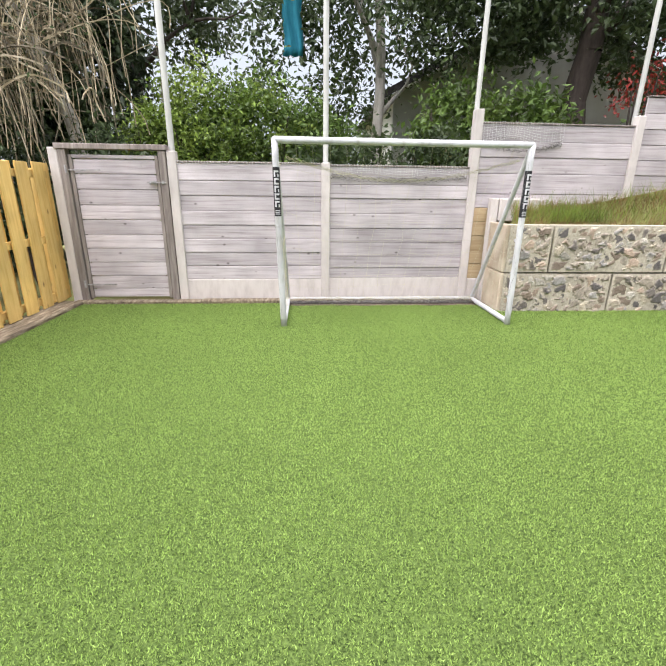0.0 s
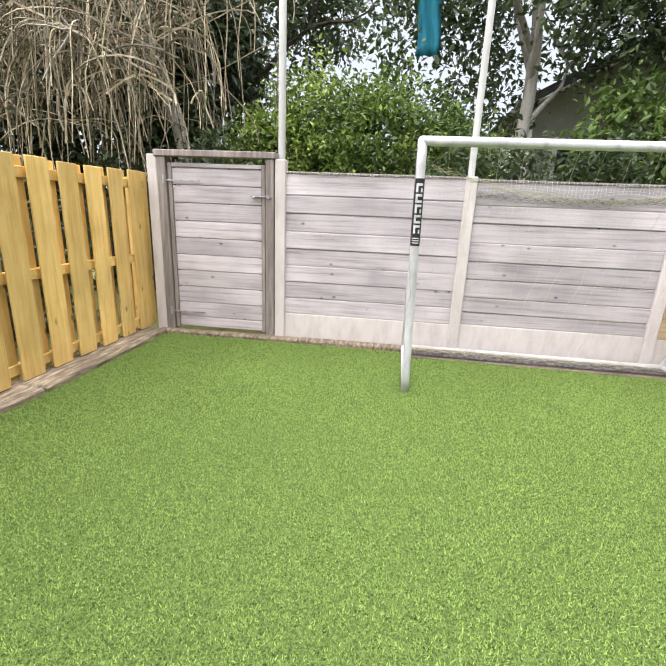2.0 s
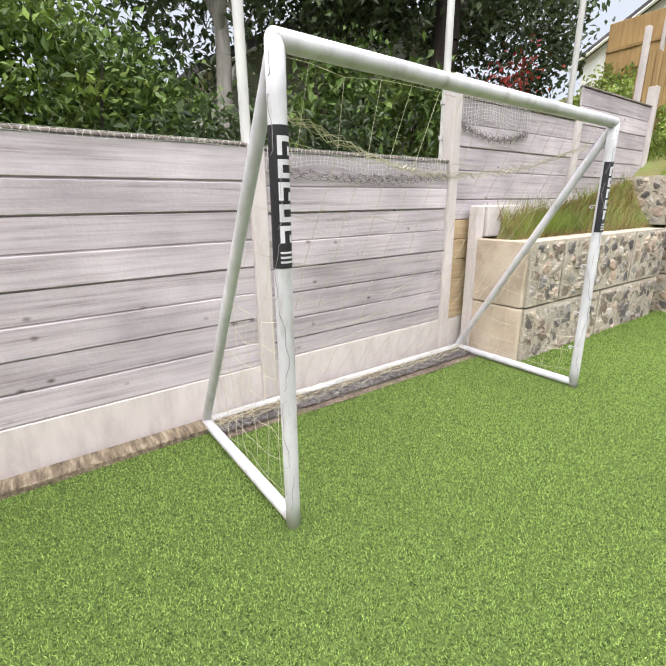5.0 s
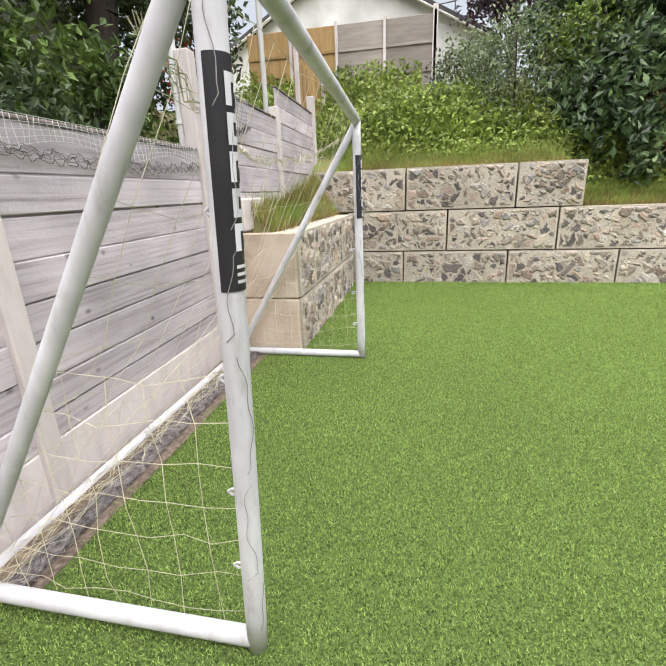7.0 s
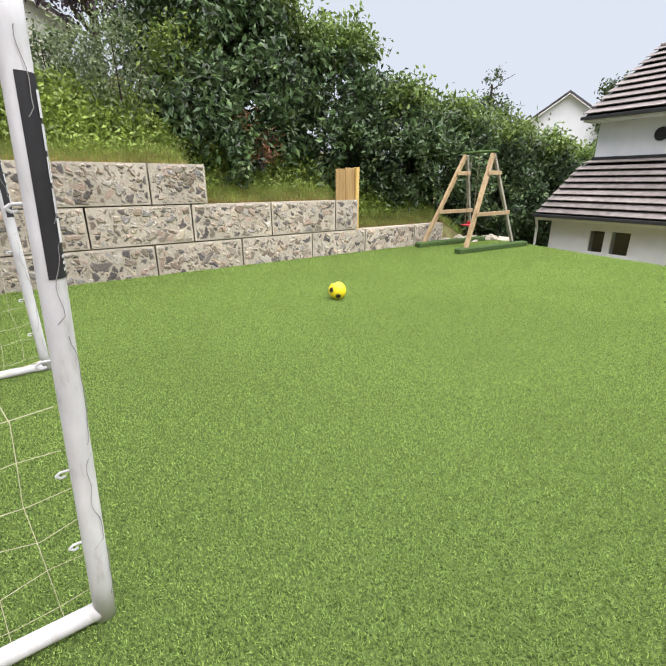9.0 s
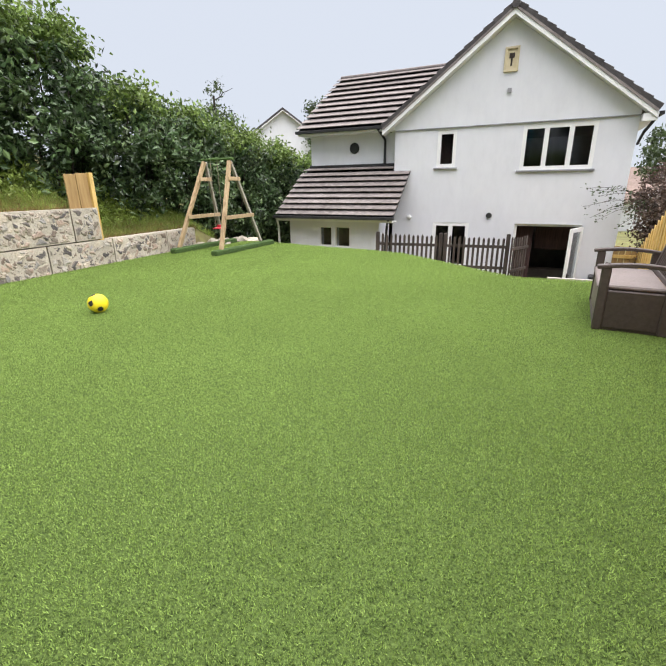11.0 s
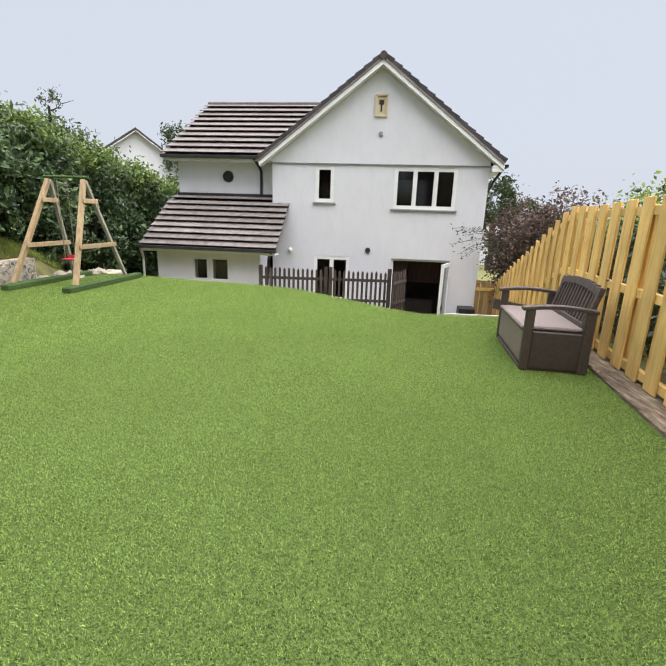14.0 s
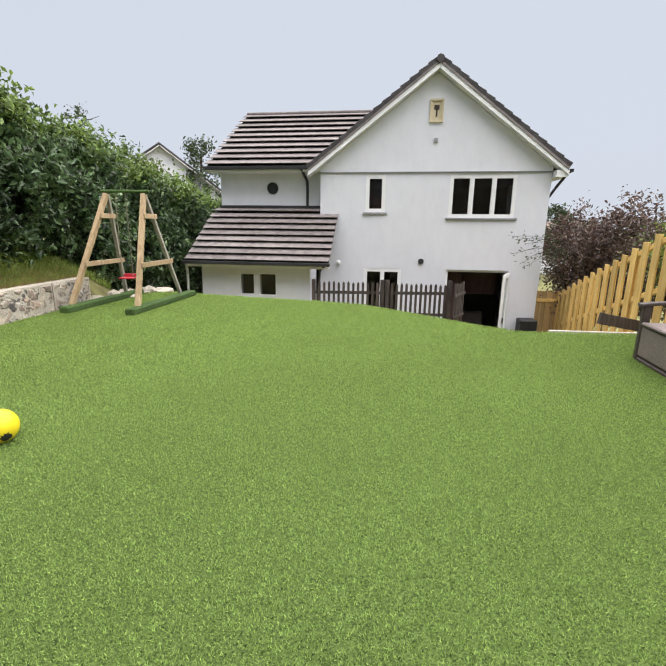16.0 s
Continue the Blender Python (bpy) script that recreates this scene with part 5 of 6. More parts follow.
tree("tall_tree", -2.6, 10.4, 0.2, 4.0, 0.16, [(0, 0, 5.2, 2.0, 1.5, 1.7), (-1.5, 0, 4.2, 1.4, 1.3, 1.4), (1.2, 0.2, 4.6, 0.9, 1.0, 1.2)], 12000, "dull", 0.13, bark="dark_bark", label="tall dark tree behind the gate", seed=18)
bush("dark_hedge", -4.6, 8.6, -0.2, [(-2.2, 0, 2.2, 1.6, 0.9, 2.4), (0.2, 0.2, 2.4, 1.6, 0.9, 2.6), (1.2, 0.3, 3.6, 1.5, 0.7, 1.6), (2.0, 0.3, 1.5, 1.1, 0.8, 1.5), (-1.6, 0.2, 4.0, 1.6, 0.8, 1.6), (-3.6, -2.2, 1.8, 1.2, 1.8, 2.1)], 56000, "shade_leaf", 0.165, "dense hedge with leaves darkened as if in shade", category="hedge", seed=19, shell=0.4)
bush("grey_leaf_shrub", -1.9, 7.1, 0.1, [(0, 0, 1.5, 0.7, 0.4, 0.6), (-1.2, 0.0, 1.3, 0.8, 0.4, 0.7)], 3600, "dull", 0.08, "small-leaved grey-green shrub by the gate", seed=20)

# weeping tree: many thin dry stems arching over and hanging
weep = thing("weeping_tree", -3.1, 7.2, 0, label="weeping tree of tangled pale brown hanging stems", category="tree")
wr = np.random.default_rng(5)
bm = bmesh.new()
tube(bm, (0.9, 0.5, -0.1), (0.55, 0.3, 2.3), 0.11, 0.09, seg=10, caps=False)
tube(bm, (0.55, 0.3, 2.3), (0.1, 0.1, 4.0), 0.09, 0.06, seg=10, caps=False)
branch(bm, (0.4, 0.2, 3.0), (-1, -0.3, 0.5), 1.6, 0.05, 2, wr)
branch(bm, (0.2, 0.1, 3.6), (-0.6, -0.5, 0.4), 1.4, 0.04, 2, wr)
part("trunk", bm, "bark", weep)
sl = []
for k in range(640):
    broom = k % 5 in (0, 1, 2)                 # brooms that burst from a knuckle, and loose crossing stems
    if broom:
        knot = ((0.75, -0.1, 3.55), (0.15, 0.0, 3.95), (-0.55, -0.25, 3.7), (-1.3, 0.0, 3.3), (-0.1, -0.5, 3.1), (-2.0, -0.3, 3.7))[(k // 5) % 6]
        hub = np.array(knot) + wr.normal(size=3) * (0.22, 0.15, 0.16)
        out, dropz = wr.uniform(0.15, 1.25), wr.uniform(0.6, 1.9)
    else:
        hub = np.array([wr.uniform(-2.8, 1.1), wr.normal(-0.1, 0.4), wr.uniform(2.2, 4.4)])
        out, dropz = wr.uniform(0.5, 1.6), wr.uniform(-0.5, 1.2)
    ang = wr.uniform(0, 6.28)
    c, s = math.cos(ang), 0.45 * math.sin(ang) - 0.15
    p1, p2, am = wr.uniform(0, 6.28), wr.uniform(0, 6.28), wr.uniform(0.02, 0.09)
    line = []
    for i in range(10):
        t = i / 9
        w = am * math.sin(t * 8 + p1) * t
        g = 1 - (1 - t) ** 1.7
        line.append(hub + np.array([c * out * g + w, s * out * g + 0.6 * am * math.sin(t * 6 + p2), 0.34 * math.sin(t * 2.3) - dropz * t ** 1.5 + 0.6 * w]))
    line = np.array(line)
    line[:, 2] = np.maximum(line[:, 2], 1.35 + 0.05 * math.sin(k))
    sl.append(line)
for k in range(26):                            # long limbs that arch right across
    x0, x1 = wr.uniform(-3.0, -0.6), wr.uniform(-0.8, 1.0)
    z0, z1 = wr.uniform(1.9, 3.2), wr.uniform(2.9, 4.4)
    y0, p1 = wr.normal(-0.2, 0.3), wr.uniform(0, 6.28)
    sl.insert(5 * k, np.array([(x0 + (x1 - x0) * t + 0.05 * math.sin(t * 9 + p1), y0 + 0.1 * math.sin(t * 5 + p1), z0 + (z1 - z0) * t ** 0.7 + 0.07 * math.sin(t * 7 + p1)) for t in np.linspace(0, 1, 12)]))
thin = [s for i, s in enumerate(sl) if i % 5]
thick = [s for i, s in enumerate(sl) if i % 5 == 0]
for nm, grp, r in (("hanging_stem", thin, 0.007), ("branch", thick, 0.013)):
    v_, f_ = cord_lines(grp, r)
    tagged(part(nm, array_mesh(nm, v_, f_, "stem"), None, weep), kind="stuff")
pts = np.concatenate([s[wr.integers(3, 10, 5)] for s in sl]) + wr.normal(size=(5 * len(sl), 3)) * 0.06
part("foliage", leaves("foliage", pts, 0.05, "dull", rng=wr), None, weep)
cloth = bmesh.new()
for i in range(9):
    for j in range(13):
        cloth.verts.new((-0.16 + 0.32 * i / 8 + 0.02 * math.sin(j), 0.05 * math.sin(i * 1.6 + j * 0.4), -0.85 + 1.6 * j / 12))
cloth.verts.ensure_lookup_table()
for i in range(8):
    for j in range(12):
        f = cloth.faces.new([cloth.verts[k] for k in (i * 13 + j, (i + 1) * 13 + j, (i + 1) * 13 + j + 1, i * 13 + j + 1)])
        f.smooth = True
hang = part("hanging_cloth", cloth, "blue", None)
hang.location = (0.62, 8.7, 4.35)
hang.modifiers.new("thick", "SOLIDIFY").thickness = 0.012
tagged(hang, "blue cloth hanging among the branches", "cloth")

# ---------------------------------------------------------------- bank and hedge above the stone wall
hedge = [(7.7, 1.7, 2.2, 1.0, 0.9, 1.3), (8.6, 0.6, 3.1, 1.7, 1.5, 2.3), (8.2, -1.2, 2.5, 1.5, 1.4, 1.95), (7.9, -2.9, 2.0, 1.4, 1.3, 1.55), (7.6, -4.6, 1.6, 1.4, 1.3, 1.65), (7.4, -6.4, 1.2, 1.4, 1.3, 1.85), (7.3, -8.3, 0.8, 1.4, 1.3, 1.85), (7.3, -10.4, 0.5, 1.4, 1.5, 1.9), (7.4, -12.5, 0.5, 1.4, 1.4, 1.8), (9.6, 1.2, 4.2, 1.5, 1.5, 1.6)]
hb = bush("laurel_hedge", 0, 0, -1.2, [(a, b, c + 1.2, d, e, f) for a, b, c, d, e, f in hedge], 128000, "hedge", 0.14, "tall dense dark green laurel hedge on the bank", category="hedge", seed=31, shell=0.58, clump=0.24)
# paler leaf colour gives both the young growth and the hedge top's highlights
bush("hedge_top_growth", 0, 0, 0, [(8.2, 0.3, 4.7, 1.1, 0.9, 0.6), (8.0, -1.3, 4.05, 1.0, 0.9, 0.45), (7.7, -2.9, 3.15, 1.0, 0.9, 0.4), (7.5, -4.6, 2.85, 1.0, 0.9, 0.45), (7.3, -6.4, 2.7, 1.0, 1.0, 0.45), (7.2, -8.3, 2.3, 1.0, 1.0, 0.4), (7.2, -10.4, 2.0, 1.0, 1.0, 0.4)], 24000, "young", 0.115, "lighter young growth and painted highlights along the hedge top", category="hedge", seed=32)
bush("silver_bush", 8.1, 3.0, 1.9, [(0, 0, 1.1, 0.8, 0.7, 1.1), (0.3, 0.6, 1.0, 0.7, 0.6, 1.0)], 7000, "silver", 0.07, "pale grey-green small-leaved bush on the bank", seed=33)
bush("golden_bush", 8.2, 1.9, 1.8, [(0, 0, 1.3, 0.7, 0.7, 1.2), (0.6, -0.3, 1.9, 0.7, 0.6, 0.8)], 4500, "bright", 0.09, "yellow-green bush on the bank", seed=34)
bush("dark_bush", 9.3, 3.9, 2.6, [(0, 0, 0.6, 0.5, 0.5, 0.6)], 1600, "dull", 0.09, "small dark bush before the fence panels", seed=35)
bush("fern_patch", 7.3, 0.95, 1.7, [(0, 0, 0.3, 0.3, 0.5, 0.45)], 800, "rust_leaf", 0.14, "rust-brown dying fern on the bank", seed=36, aspect=0.2)
tree("purple_tree", 13.0, 2.4, 3.0, 3.0, 0.15, [(0, 0, 3.6, 1.8, 1.8, 1.5)], 6000, "purple_leaf", 0.14, bark="dark_bark", label="dark purple-leaved tree beyond the bank", seed=37)
tree("conifer", 15.4, -17.0, -2.0, 8.2, 0.10, [(0, 0, 8.2, 0.45, 0.45, 0.9), (0.2, 0, 7.0, 0.9, 0.9, 0.8), (-0.3, 0, 5.8, 1.2, 1.2, 0.9)], 2200, "dull", 0.17, bark="dark_bark", label="thin feathery conifer beyond the hedge", seed=38, limb=0.10, depth=1)
tree("far_tree", -8.8, -26.0, -2.9, 5.0, 0.25, [(0, 0, 5.7, 1.9, 1.8, 1.5), (-1.6, 0.4, 4.7, 1.5, 1.4, 1.2), (-3.4, 0, 4.2, 1.6, 1.4, 1.0)], 9000, "dull", 0.22, bark="dark_bark", label="round dark green tree far beyond the house corner", seed=40, limb=0.2, depth=1)
tree("conifer", 11.2, -22.0, -0.4, 6.0, 0.12, [(0, 0, 5.6, 1.0, 1.0, 1.3), (0.2, 0, 4.2, 1.3, 1.3, 1.0), (-0.3, 0, 3.0, 1.5, 1.5, 1.0)], 2600, "dull", 0.2, bark="dark_bark", label="dark conifer behind the house", seed=39, limb=0.12, depth=1)

br = np.random.default_rng(41)


def bank_points(n, x0, x1, y0, y1):
    x, y = br.uniform(x0, x1, n), br.uniform(y0, y1, n)
    return np.stack([x, y, ground_z(x, y) - 0.01], 1)


bp = np.concatenate([bank_points(75000, 6.42, 8.4, -4.2, 5.8), bank_points(16000, 7.0, 9.9, 5.0, 8.5)])
tagged(new("bank_grass", blades("bank_grass", bp, 0.16, 0.009, "weed", lean=0.8, rng=br)), "long rough green grass on the bank", "grass", kind="stuff")
bp = np.concatenate([bank_points(26000, 6.36, 6.85, -3.5, 5.6), bank_points(3500, 3.4, 6.1, 5.66, 5.98)])
tagged(new("dry_grass", blades("dry_grass", bp, 0.11, 0.007, "dry_grass", lean=1.0, rng=br)), "straw-coloured dry grass along the wall top", "grass", kind="stuff")
bp = bank_points(14000, 6.42, 7.8, -3.5, 5.6)
tagged(new("straw_grass", blades("straw_grass", bp, 0.14, 0.007, "dry_grass", lean=0.9, rng=br)), "straw-coloured stalks among the bank grass", "grass", kind="stuff")
bp = np.concatenate([bank_points(30000, 6.75, 8.4, -3.5, 5.6), bank_points(9000, 7.2, 9.9, 4.6, 8.5)])
bp[:, 2] += br.uniform(0.0, 0.6, len(bp)) ** 1.3 * smooth(6.7, 7.6, bp[:, 0])
tagged(new("weeds", leaves("weeds", bp, 0.10, "weed", rng=br)), "low leafy green weeds on the bank", "weeds", kind="stuff")
bp = np.concatenate([bank_points(1100, 3.35, 6.1, 5.68, 5.99), np.stack([br.normal(4.1, 0.28, 1300), br.uniform(5.7, 5.97, 1300), np.full(1300, 1.05)], 1)])
tagged(new("planter_grass", blades("planter_grass", bp, 0.19, 0.007, "weed", lean=0.7, rng=br)), "tufts of long grass on top of the raised bed", "grass", kind="stuff")

# ---------------------------------------------------------------- growth beyond the tall fence and beside the house
bush("bronze_shrub", -4.9, -6.6, -1.5, [(0, 0, 2.2, 1.2, 1.2, 1.4), (-1.4, 0.6, 1.8, 1.4, 1.2, 1.2), (0.5, -0.6, 1.6, 0.9, 0.9, 1.3), (-2.8, 0.2, 1.7, 1.3, 1.2, 1.2), (0.4, -1.6, 2.3, 0.9, 0.9, 1.1)], 38000, "brown_leaf", 0.10, "bronze-brown leaved shrub beside the house", seed=51)
bush("side_shrub", -5.2, -2.6, -0.6, [(0, 0, 1.7, 1.0, 1.6, 1.0), (-0.6, 2.6, 1.5, 1.0, 1.5, 0.9), (-0.4, -2.2, 1.6, 1.0, 1.2, 1.2)], 9000, "weed", 0.10, "green shrubs showing above the tall fence", seed=52)
# leaves coloured dark so that the fence gaps look shaded
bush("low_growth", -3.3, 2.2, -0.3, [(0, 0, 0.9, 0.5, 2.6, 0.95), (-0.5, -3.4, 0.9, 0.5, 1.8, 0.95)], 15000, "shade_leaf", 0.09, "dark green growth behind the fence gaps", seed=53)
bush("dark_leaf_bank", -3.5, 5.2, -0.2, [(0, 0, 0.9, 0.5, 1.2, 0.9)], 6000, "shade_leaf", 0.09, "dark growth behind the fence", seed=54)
spray = thing("overhanging_spray", -3.95, -6.4, -1.5, label="thin twigs with sparse small leaves before the house corner", category="shrub")
sr = np.random.default_rng(55)
tw, lp = [], []
for k in range(15):
    e = np.array([sr.uniform(0.7, 1.65), sr.uniform(-0.45, -0.1), sr.uniform(1.9, 2.75)])
    ln = []
    for t in np.linspace(0, 1, 12):
        g = max(0.0, (t - 0.35) / 0.65)
        ln.append((e[0] * g + 0.04 * math.sin(t * 9 + k), e[1] * g, 0.1 + 2.0 * min(1.0, t / 0.45) + (e[2] - 2.1) * g + 0.25 * math.sin(3.14 * g)))
    ln = np.array(ln)
    tw.append(ln)
    lp.append(ln[sr.integers(8, 12, 16)] + sr.normal(size=(16, 3)) * 0.06)
v_, f_ = cord_lines(tw, 0.005)
tagged(part("twig", array_mesh("twig", v_, f_, "dark_bark"), None, spray), kind="stuff")
part("foliage", leaves("foliage", np.concatenate(lp), 0.07, "dull", rng=sr), None, spray)
far_rng = np.random.default_rng(61)
fb = []
for k in range(26):
    a = far_rng.uniform(-2.6, -1.3)
    d = far_rng.uniform(34, 70)
    fb.append((d * math.cos(a) * 1.0 - 4, d * math.sin(a), -2.5 + far_rng.uniform(0, 1.5), far_rng.uniform(3, 6), far_rng.uniform(3, 5), far_rng.uniform(2.5, 4.5)))
fp = crown_points(fb, 26000, clump=1.2, rng=far_rng)
tagged(new("distant_trees", leaves("distant_trees", fp, 0.6, "mid", rng=far_rng)), "far line of green trees on lower ground", "trees", kind="stuff")

# ---------------------------------------------------------------- stone retaining walls
wall = thing("retaining_wall", WALL_X, 1.5, 0, label="pale split-face stone block retaining wall in stepped courses", category="wall")
planter = thing("raised_bed_wall", 4.6, 5.45, 0, label="pale split-face stone block wall of the raised bed", category="wall")


STONE_TINTS = np.array([(0.115, 0.105, 0.105), (0.24, 0.19, 0.155), (0.40, 0.31, 0.25), (0.31, 0.295, 0.285), (0.47, 0.41, 0.33), (0.36, 0.315, 0.265), (0.43, 0.40, 0.36), (0.17, 0.15, 0.14), (0.27, 0.23, 0.19)])
MORTAR = np.array((0.47, 0.425, 0.355))


def stone_block(name, parent, length, height, seed, along="y"):
    """One cast block: uneven field stones set in pale mortar, with a plain rim; its face looks to -x (along y) or to -y (along x)."""
    sr = np.random.default_rng(900 + seed)
    nu, nz = max(8, int(length / 0.019)), max(8, int(height / 0.019))
    U, Z = np.meshgrid(np.linspace(0, length, nu + 1), np.linspace(0, height, nz + 1), indexing="ij")
    wu = U + 0.018 * np.sin(Z * 31 + seed) + 0.010 * np.sin(U * 47 + Z * 39 + seed * 2)
    wz = Z + 0.014 * np.sin(U * 27 + seed * 3) + 0.008 * np.sin(U * 55 - Z * 43)
    n = max(10, int(length * height / 0.0085))
    cu, cz = sr.uniform(0, length, n), sr.uniform(0, height, n)
    turn, long, size = sr.uniform(0, 3.14, n), sr.uniform(1.0, 2.0, n), sr.uniform(0.85, 1.35, n)
    du, dz = wu[..., None] - cu, wz[..., None] - cz
    a, b = du * np.cos(turn) + dz * np.sin(turn), -du * np.sin(turn) + dz * np.cos(turn)
    d = np.sqrt((a / long) ** 2 + b ** 2) / size
    order = np.argpartition(d, 1, axis=-1)[..., :2]
    near = np.take_along_axis(d, order, -1)
    first = np.where(near[..., 0] < near[..., 1], order[..., 0], order[..., 1])
    f1, f2 = near.min(-1), near.max(-1)
    body = smooth(0.004, 0.016, f2 - f1) * smooth(0.090, 0.066, f1)
    rim = smooth(0.018, 0.045, np.minimum(np.minimum(U, length - U), np.minimum(Z, height - Z)))
    body = body * rim
    proud = sr.uniform(-0.006, 0.018, n)[first]
    ditch = np.exp(-((f2 - f1 - 0.008) / 0.006) ** 2) * smooth(0.094, 0.07, f1) * rim
    relief = body * (proud + 0.008) - 0.014 * ditch + sr.normal(size=U.shape) * 0.0018
    relief[0], relief[-1], relief[:, 0], relief[:, -1] = -0.004, -0.004, -0.004, -0.004
    tint = STONE_TINTS[sr.integers(0, len(STONE_TINTS), n)][first] * sr.uniform(0.8, 1.25, n)[first][..., None]
    col = MORTAR * (1 - body[..., None]) + tint * body[..., None]
    vs = np.stack([-relief, U, Z] if along == "y" else [U, -relief, Z], -1).reshape(-1, 3)
    i = (np.arange(nu)[:, None] * (nz + 1) + np.arange(nz)[None]).ravel()
    q = [i, i + 1, i + nz + 2, i + nz + 1] if along == "y" else [i, i + nz + 1, i + nz + 2, i + 1]
    k = len(vs)
    e = 0.004
    if along == "y":
        lo, hi = (0.0, e, e), (0.28, length - e, height - e)
    else:
        lo, hi = (e, 0.0, e), (length - e, 0.24, height - e)
    corner = np.array([(x, y, z) for x in (lo[0], hi[0]) for y in (lo[1], hi[1]) for z in (lo[2], hi[2])])
    cube = np.array([(0, 1, 3, 2), (4, 6, 7, 5), (0, 4, 5, 1), (2, 3, 7, 6), (0, 2, 6, 4), (1, 5, 7, 3)]) + k
    me = array_mesh(name, np.concatenate([vs, corner]), np.concatenate([np.stack(q, 1), cube]), "stone")
    attr = me.color_attributes.new("tint", "FLOAT_COLOR", "POINT")
    rgba = np.ones((k + 8, 4), dtype=np.float32)
    rgba[:k, :3], rgba[k:, :3] = col.reshape(-1, 3), MORTAR
    attr.data.foreach_set("color", rgba.ravel())
    return part(name, me, None, parent)


COURSES = [(-0.12, 0.462, [5.6, 4.73, 3.27, 1.86, 0.45, -0.84, -2.26, -3.2]), (0.472, 1.035, [5.56, 4.12, 2.66, 1.28, -0.09, -0.64]), (1.045, 1.62, [6.1, 4.71, 3.23, 2.38])]
sd = 0
for c, (z0, z1, js) in enumerate(COURSES):
    for a, b in zip(js, js[1:]):
        sd += 1
        ob = stone_block("stone_block", wall, a - b - 0.022, z1 - z0 - 0.006, sd)
        ob.location = (0.0, b + 0.011 - 1.5, z0)
for c, (z0, z1, js) in enumerate([(-0.12, 0.468, [3.19, 4.53, 5.95]), (0.478, 1.03, [3.19, 3.72, 5.15, 6.0])]):
    for a, b in zip(js, js[1:]):
        sd += 1
        ob = stone_block("stone_block", planter, b - a - 0.02, z1 - z0 - 0.006, sd, along="x")
        ob.location = (a + 0.01 - 4.6, 0.0, z0)
part("end_slab", boxed(-1.44, 0.02, -0.12, -1.39, 0.60, 0.465, 0.01), "pink_concrete", planter, "smooth bare concrete end")
part("end_slab", boxed(-1.44, 0.02, 0.475, -1.39, 0.60, 1.03, 0.01), "pink_concrete", planter, "smooth bare concrete end")
part("end_post", boxed(-1.46, 0.50, -0.1, -1.36, 0.60, 1.31, 0.01), "concrete", planter, "pale concrete stub post")
part("end_block", boxed(-1.355, 0.47, 1.035, -0.85, 0.60, 1.31, 0.012), "concrete", planter, "pale concrete block against the fence")
rr = random.Random(8)
for k in range(9):
    bm = bmesh.new()
    bmesh.ops.create_icosphere(bm, subdivisions=2, radius=1.0)
    sx, sy, sz = rr.uniform(0.12, 0.24), rr.uniform(0.10, 0.2), rr.uniform(0.07, 0.14)
    for v in bm.verts:
        v.co = Vector((v.co.x * sx, v.co.y * sy, v.co.z * sz)) * (1 + 0.35 * noise.noise(v.co * 1.7 + Vector((k * 5.3, 0, 0))))
    rk = part("rock", bm, "rubble", None)
    rk.location = (6.12 + rr.uniform(-0.18, 0.15) - 0.05 * k, -3.35 - 0.17 * k, sz * 0.6 - 0.03)
    tagged(rk, "rough pale stone lying behind the swing", "rock", group="stones behind the swing")
stub = thing("stub_fence", 6.24, -0.62, 0.4, label="short yellow timber post and board at the wall step", category="fence")
part("post", boxed(-0.04, -0.05, 0.05, 0.05, 0.03, 1.22, 0.006), "new_board", stub)
part("board", boxed(0.0, 0.04, 0.62, 0.025, 0.26, 1.21, 0.004), "panel_orange", stub)
part("board", boxed(0.0, 0.27, 0.62, 0.025, 0.48, 1.19, 0.004), "panel_orange", stub)

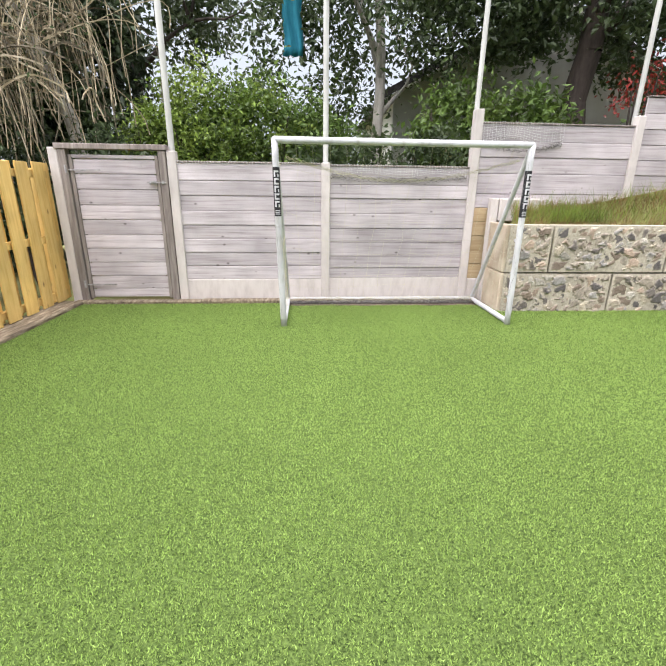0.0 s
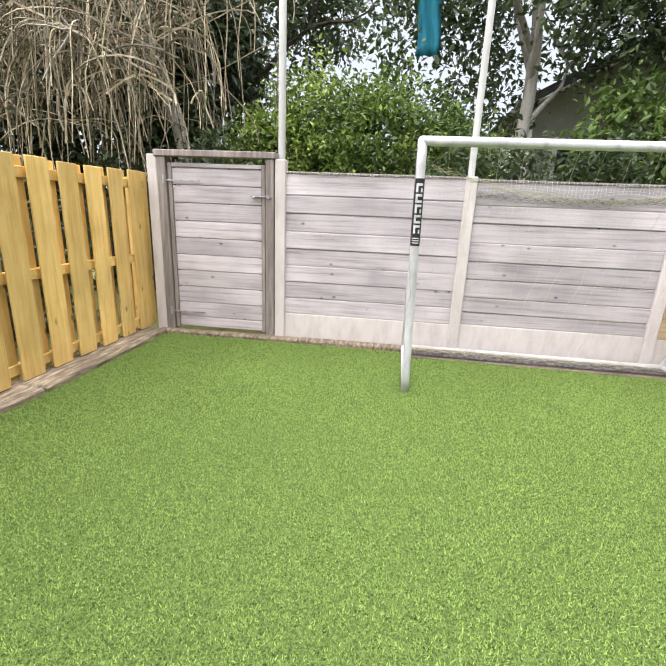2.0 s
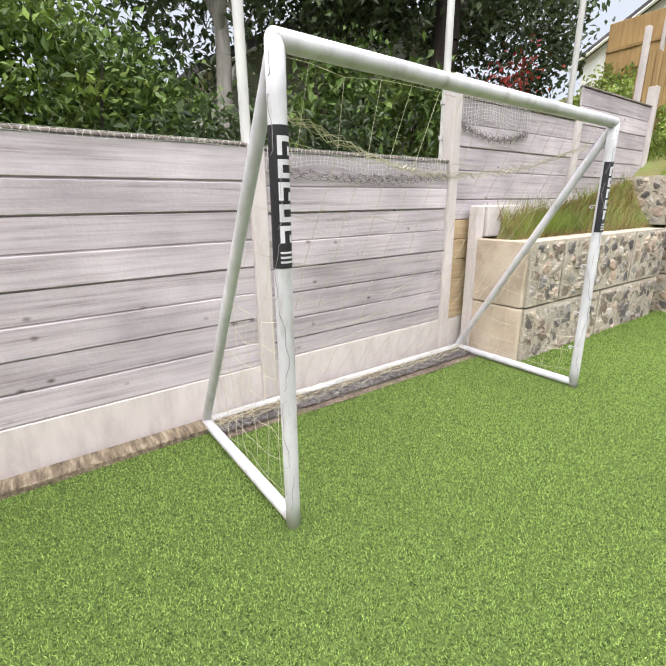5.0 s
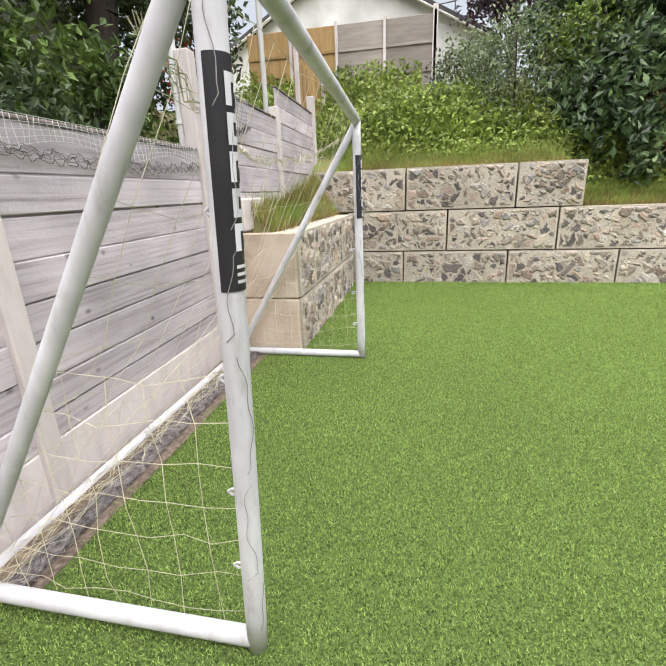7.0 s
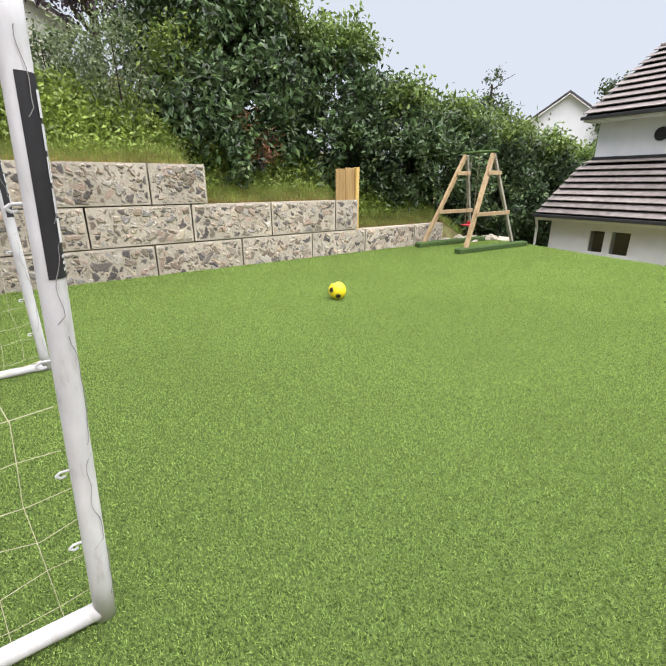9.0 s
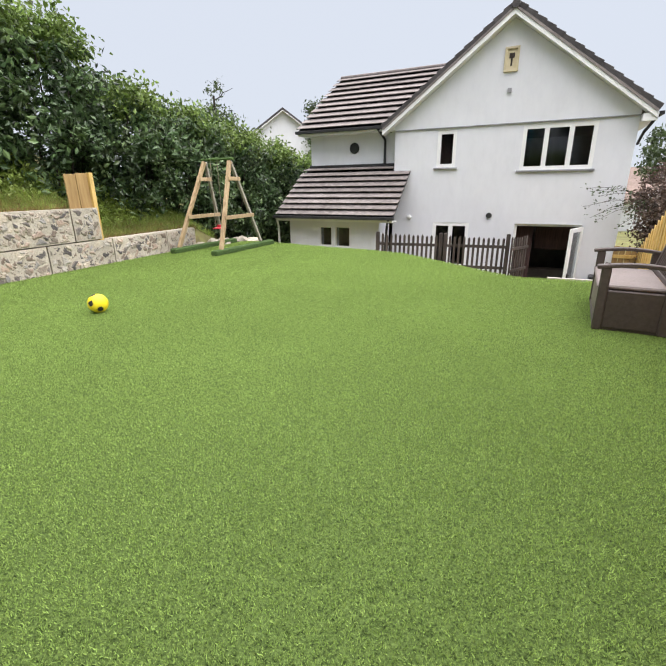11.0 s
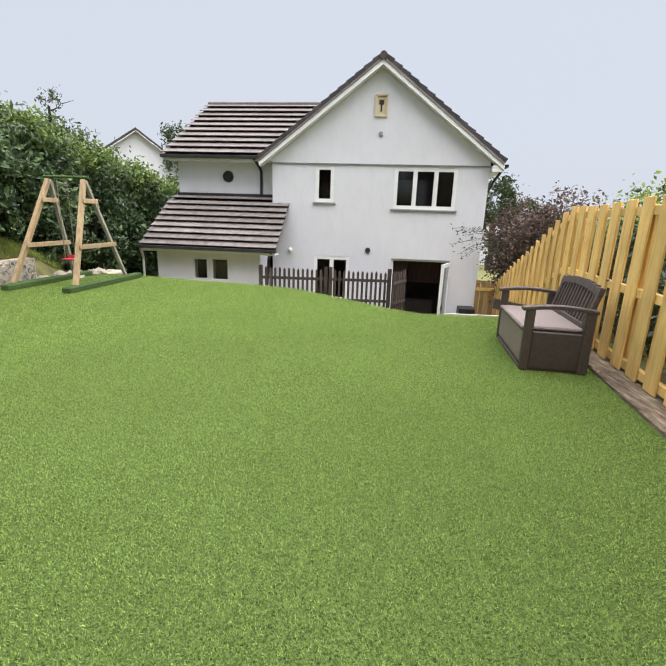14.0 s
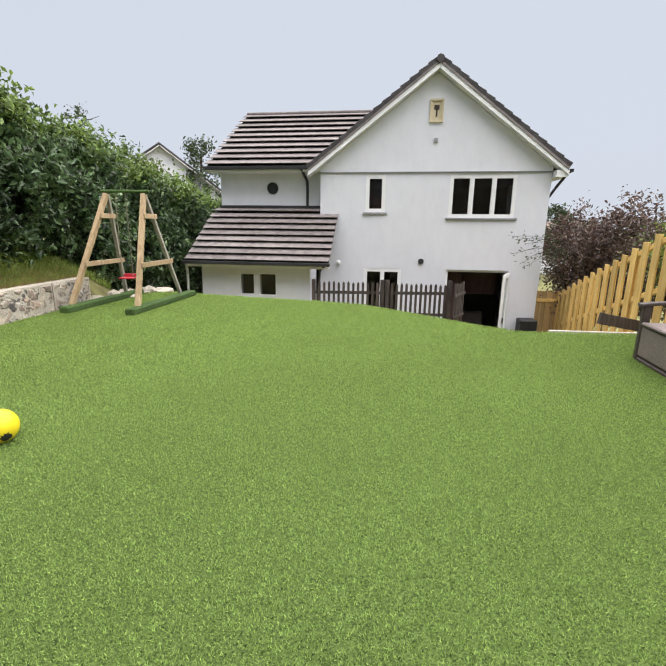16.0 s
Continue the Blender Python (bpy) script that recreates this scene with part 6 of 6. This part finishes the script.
# ---------------------------------------------------------------- fence boards, piece by piece
bay_mesh = {}
for bi, (x0, x1, top, gtop) in enumerate(BAYS):
    a, b = x0 + 0.045, x1 - 0.045
    if bi == 0:
        seams = [gtop, 0.455, 0.622, 0.79, 0.96, 1.13, 1.306, 1.479, top]
    elif bi == 1:
        seams = [gtop, 0.425, 0.575, 0.755, 0.928, 1.105, 1.288, 1.450, top]
    elif bi == 2:
        seams = [gtop, 0.48, 0.66, 0.84, 1.02, 1.19, 1.36, 1.60, 1.79, 1.97, top]
    else:
        seams = [gtop + (top - gtop) * k / 10 for k in range(11)]
    for k, (z0, z1) in enumerate(zip(seams, seams[1:])):
        key = (bi, round(z1 - z0, 2), bi == 2 and z1 < 1.3)
        if key not in bay_mesh:
            bm = boxed(0, -0.012, 0.004, b - a, 0.012, z1 - z0 - 0.005, 0.004)
            box(bm, 0.004, 0.002, z1 - z0 - 0.006, b - a - 0.004, 0.010, z1 - z0 + 0.008)   # tongue added behind the joint to block light and darken the seam
            me = bpy.data.meshes.new("board")
            bm.to_mesh(me)
            bm.free()
            me.materials.append(M["warm_board" if key[2] else "grey_board"])
            bay_mesh[key] = me
        ob = part("board", bay_mesh[key], None, fence)
        ob.location = (a - 1.1, 0.004 * math.sin(k * 2.7 + bi), z0)
tb = {}
for i, y in enumerate([5.993] + tall_boards):
    for face in ((0, 1) if i else (1,)):
        yy = y - (0.155 if face else 0.0) + 0.098
        if face and i == len(tall_boards):
            continue
        top, bot = tall_top(yy), tall_bottom(yy)
        key = round(top - bot, 2)
        if key not in tb:
            bm = boxed(-0.010, -0.097, 0, 0.010, 0.097, key, 0.004)
            me = bpy.data.meshes.new("board")
            bm.to_mesh(me)
            bm.free()
            me.materials.append(M["new_board"])
            tb[key] = me
        ob = part("board", tb[key], None, tall)
        xx = float(fence_x(np.array(yy)))
        ob.matrix_basis = pose(xx + 2.2 + (0.014 if i == 0 else 0.037 if not face else -0.037), yy - 3.0, bot, 0, 0, 0 if yy > 3.4 else -8.0)
